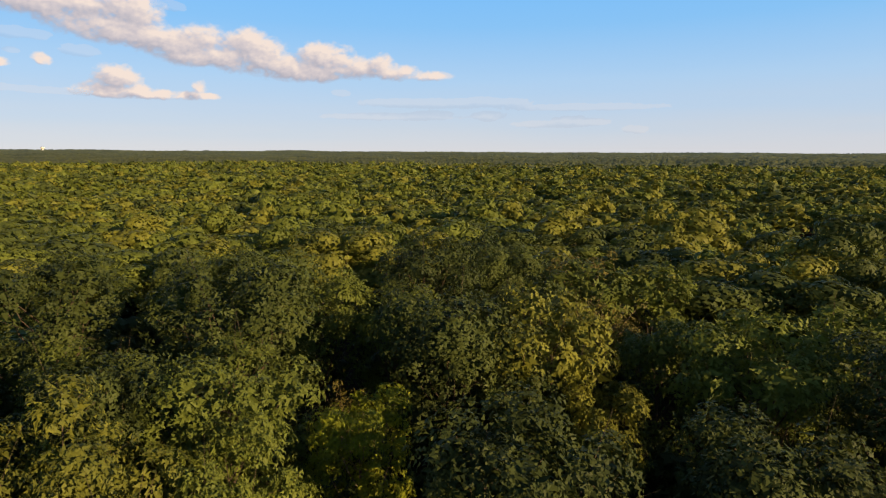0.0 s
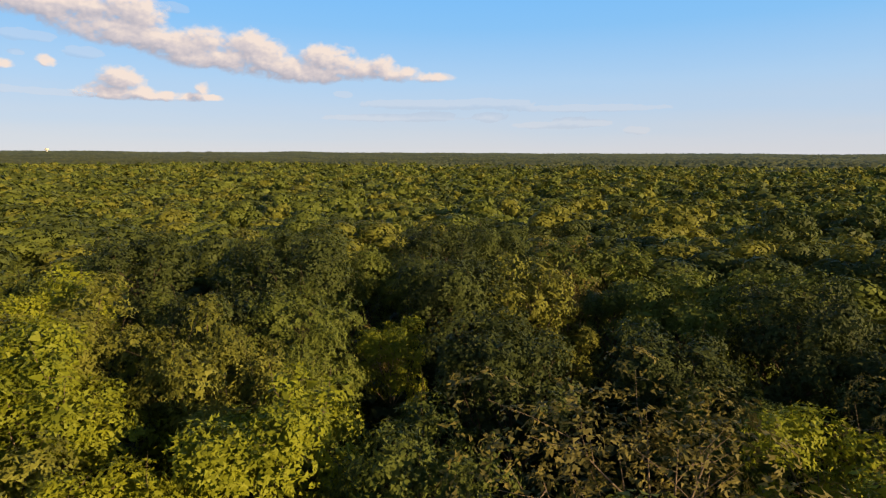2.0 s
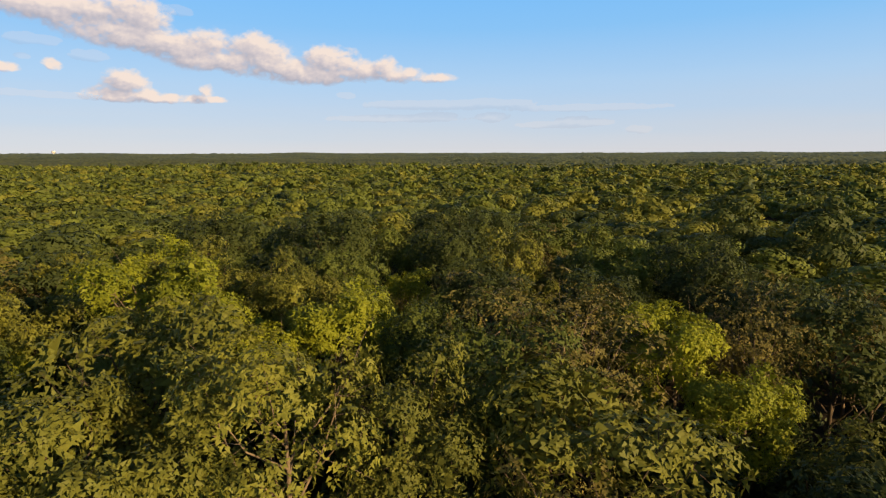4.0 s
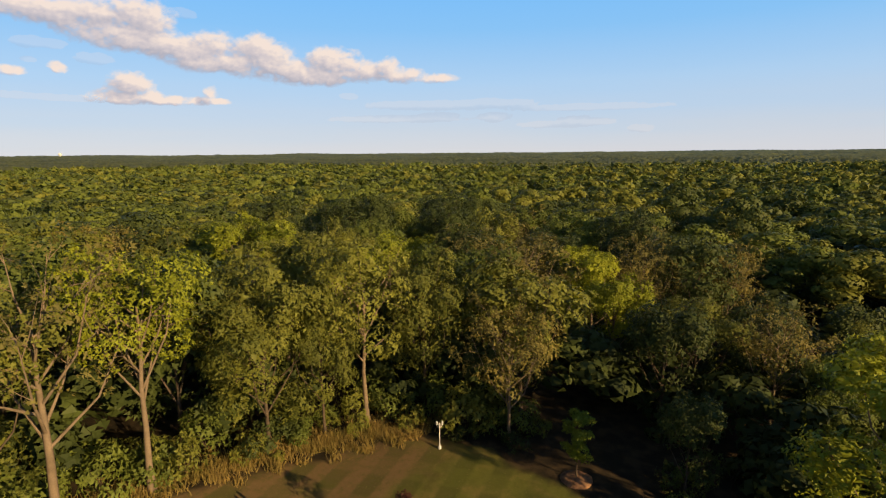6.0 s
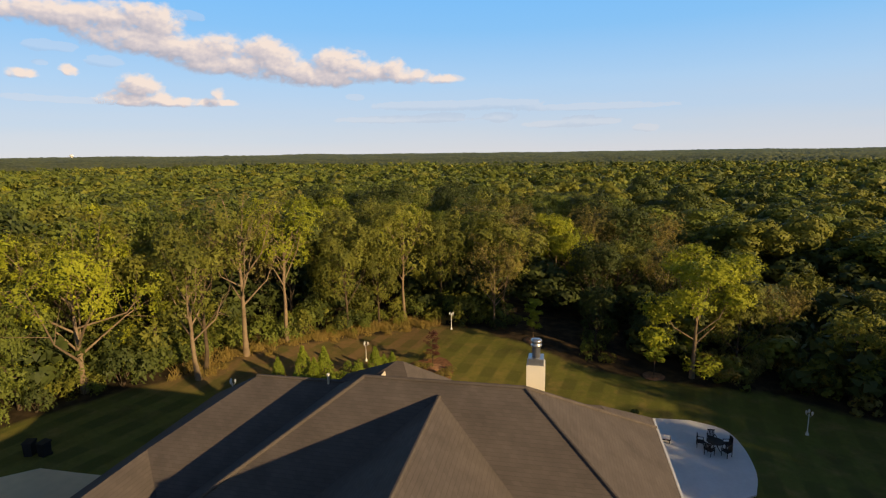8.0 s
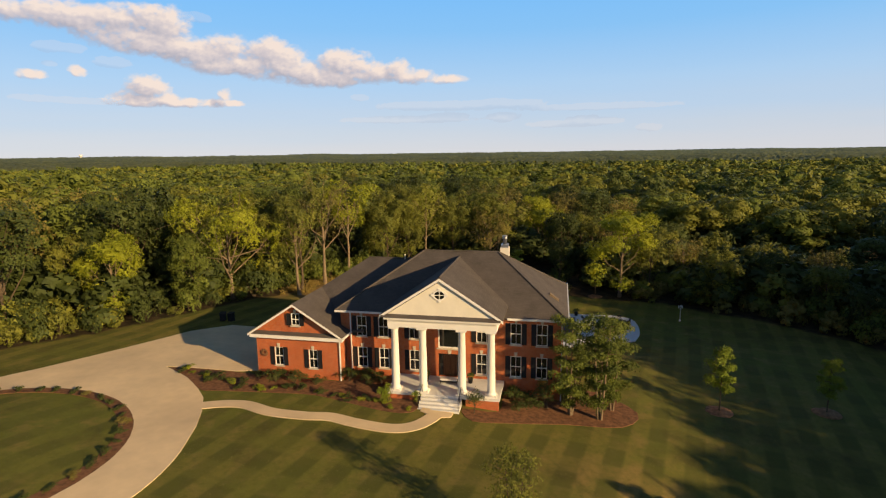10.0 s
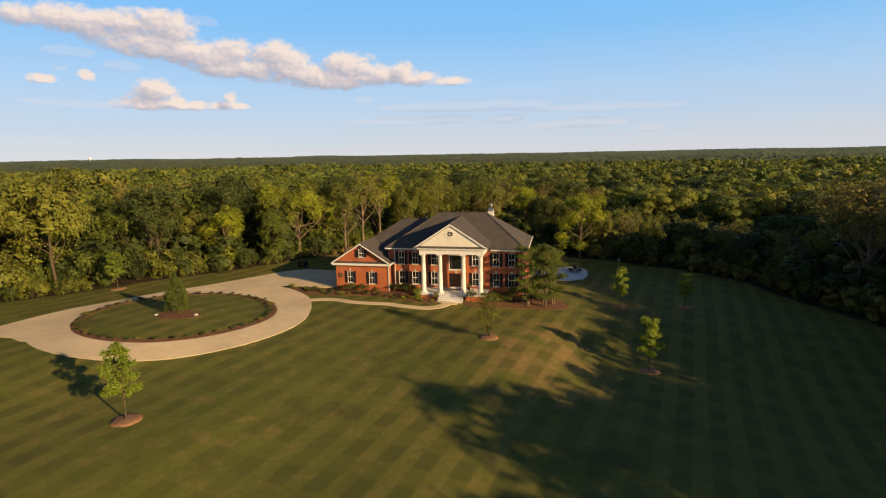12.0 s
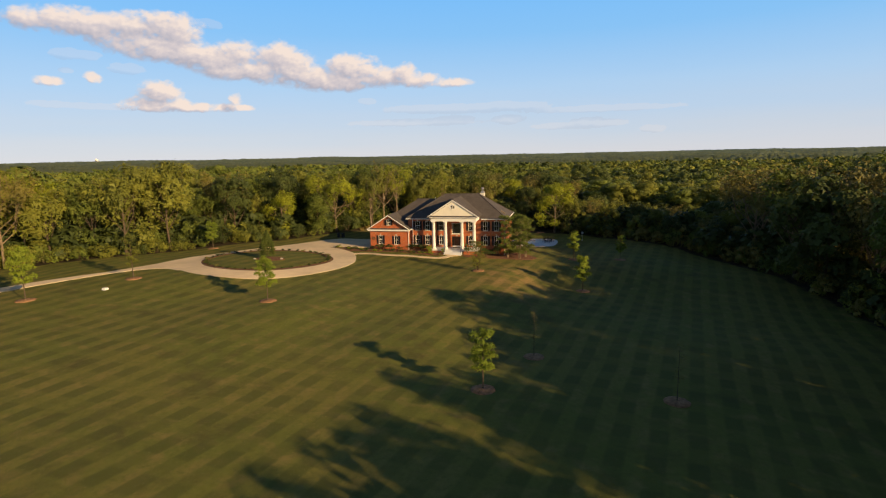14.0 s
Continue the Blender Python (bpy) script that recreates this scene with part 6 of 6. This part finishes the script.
def understorey():
    """Low brush and saplings that fill the gaps between the near trees."""
    rng = np.random.default_rng(91)
    stock = [[far_crown(480 + i, n) for i in range(4)] for n in (600, 260)]
    gx, gy, _ = scatter(-130, 70, -60, 175, 6.4, 31)
    ok = (-in_lawn(gx, gy) > np.where(gy < 40, 3.0, 5.0)) & ((gy > 30) | (-in_lawn(gx, gy) < 26))
    out = []
    for x, y, h, w, n in zip(gx[ok], gy[ok], *rng.random((3, ok.sum()))):
        turn = np.array([[math.cos(w * 6.3), -math.sin(w * 6.3), 0], [math.sin(w * 6.3), math.cos(w * 6.3), 0], [0, 0, 1]])
        near = y < 100 and -50 < x < 25
        out.append(stock[0 if near else 1][int(n * 4)] @ turn.T * (0.55 + 0.35 * h) * [1, 1, 0.8] + [x, y, land1(x, y) + 1.6 + 2.2 * h])
    return np.concatenate(out).reshape(-1, 3)


v = understorey()
tagged(new("brush", raw_mesh("brush", v, np.arange(len(v)).reshape(-1, 3), LEAVES["dark"])), "dark green brush and saplings on the shaded woodland floor", "undergrowth", kind="stuff")


def thicket(seed, share):
    """Low browned brush along the shaded edge of the lawn."""
    rng = np.random.default_rng(seed)
    stock = [far_crown(490 + seed + i, 420) for i in range(4)]
    gx, gy, _ = scatter(20, 100, -80, 62, 4.4, seed)
    inside = -in_lawn(gx, gy)
    ok = (inside > 0.8) & (inside < 13) & (rng.random(len(gx)) < share) & (gx + gy > 50 - np.clip(-gy, 0, 200) * 2)
    out = []
    for x, y, away_, h, w, n in zip(gx[ok], gy[ok], inside[ok], *rng.random((3, ok.sum()))):
        turn = np.array([[math.cos(w * 6.3), -math.sin(w * 6.3), 0], [math.sin(w * 6.3), math.cos(w * 6.3), 0], [0, 0, 1]])
        size = (0.34 + 0.26 * h) * (1 if away_ > 3 else 0.75)
        out.append(stock[int(n * 4)] @ turn.T * size * [1, 1, 0.95] + [x, y, land1(x, y) + 3.0 * size + away_ * 0.16 * h])
    return np.concatenate(out).reshape(-1, 3)


for k, seed, share in (("brown", 61, 0.55), ("olive", 64, 0.5)):
    v = thicket(seed, share)
    tagged(new("thicket", raw_mesh("thicket", v, np.arange(len(v)).reshape(-1, 3), LEAVES[k])), "tangled brown and olive thicket at the edge of the lawn", "undergrowth", kind="stuff")
for k, crowns in far_woods(order[NEAR:]).items():
    if crowns:
        v = np.concatenate(crowns).reshape(-1, 3)
        tagged(new("woods", raw_mesh("woods", v, np.arange(len(v)).reshape(-1, 3), LEAVES[k])), "distant unbroken woodland canopy of mixed broadleaf crowns", "woods", kind="stuff")


def canopy():
    """The woods beyond, a bumpy roof of crowns that reaches the horizon."""
    rng = np.random.default_rng(8)
    a = np.radians(np.linspace(-58, 58, 900))
    r = 900 * (4750 / 900) ** np.linspace(0, 1, 250)
    A, R = np.meshgrid(a, r)
    X, Y = R * np.sin(A) - 5, R * np.cos(A) - 60
    Z = land(X, Y) + 10.5 + rng.uniform(-3.2, 3.2, X.shape) + 3.2 * fbm(X / 60, Y / 60, 4.0, 4) + 9.0 * fbm(X / 420, Y / 420, 6.0, 3)
    i = np.arange(X.size).reshape(X.shape)
    f = np.stack([i[:-1, :-1], i[:-1, 1:], i[1:, 1:], i[1:, :-1]], -1).reshape(-1, 4)
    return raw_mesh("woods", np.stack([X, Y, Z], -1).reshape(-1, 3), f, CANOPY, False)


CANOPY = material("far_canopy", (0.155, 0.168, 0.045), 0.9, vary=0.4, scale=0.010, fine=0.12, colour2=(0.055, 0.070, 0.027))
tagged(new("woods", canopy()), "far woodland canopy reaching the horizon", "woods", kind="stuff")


# ---- water tower on the skyline ----
tower = thing("water_tower", "white water tower far off above the woods", "water tower", m=pose(-2780, 2740, 0))
bm = bmesh.new()
lathe(bm, 0, 0, [(6, 0), (3, 6), (2.6, 26), (4, 31)], 20)
part("pedestal", bm, WHITE, tower)
bm = bmesh.new()
lathe(bm, 0, 0, [(4, 31), (9, 34), (11, 38), (9.5, 42), (5, 45), (0.5, 46)], 24)
part("tank", bm, WHITE, tower)
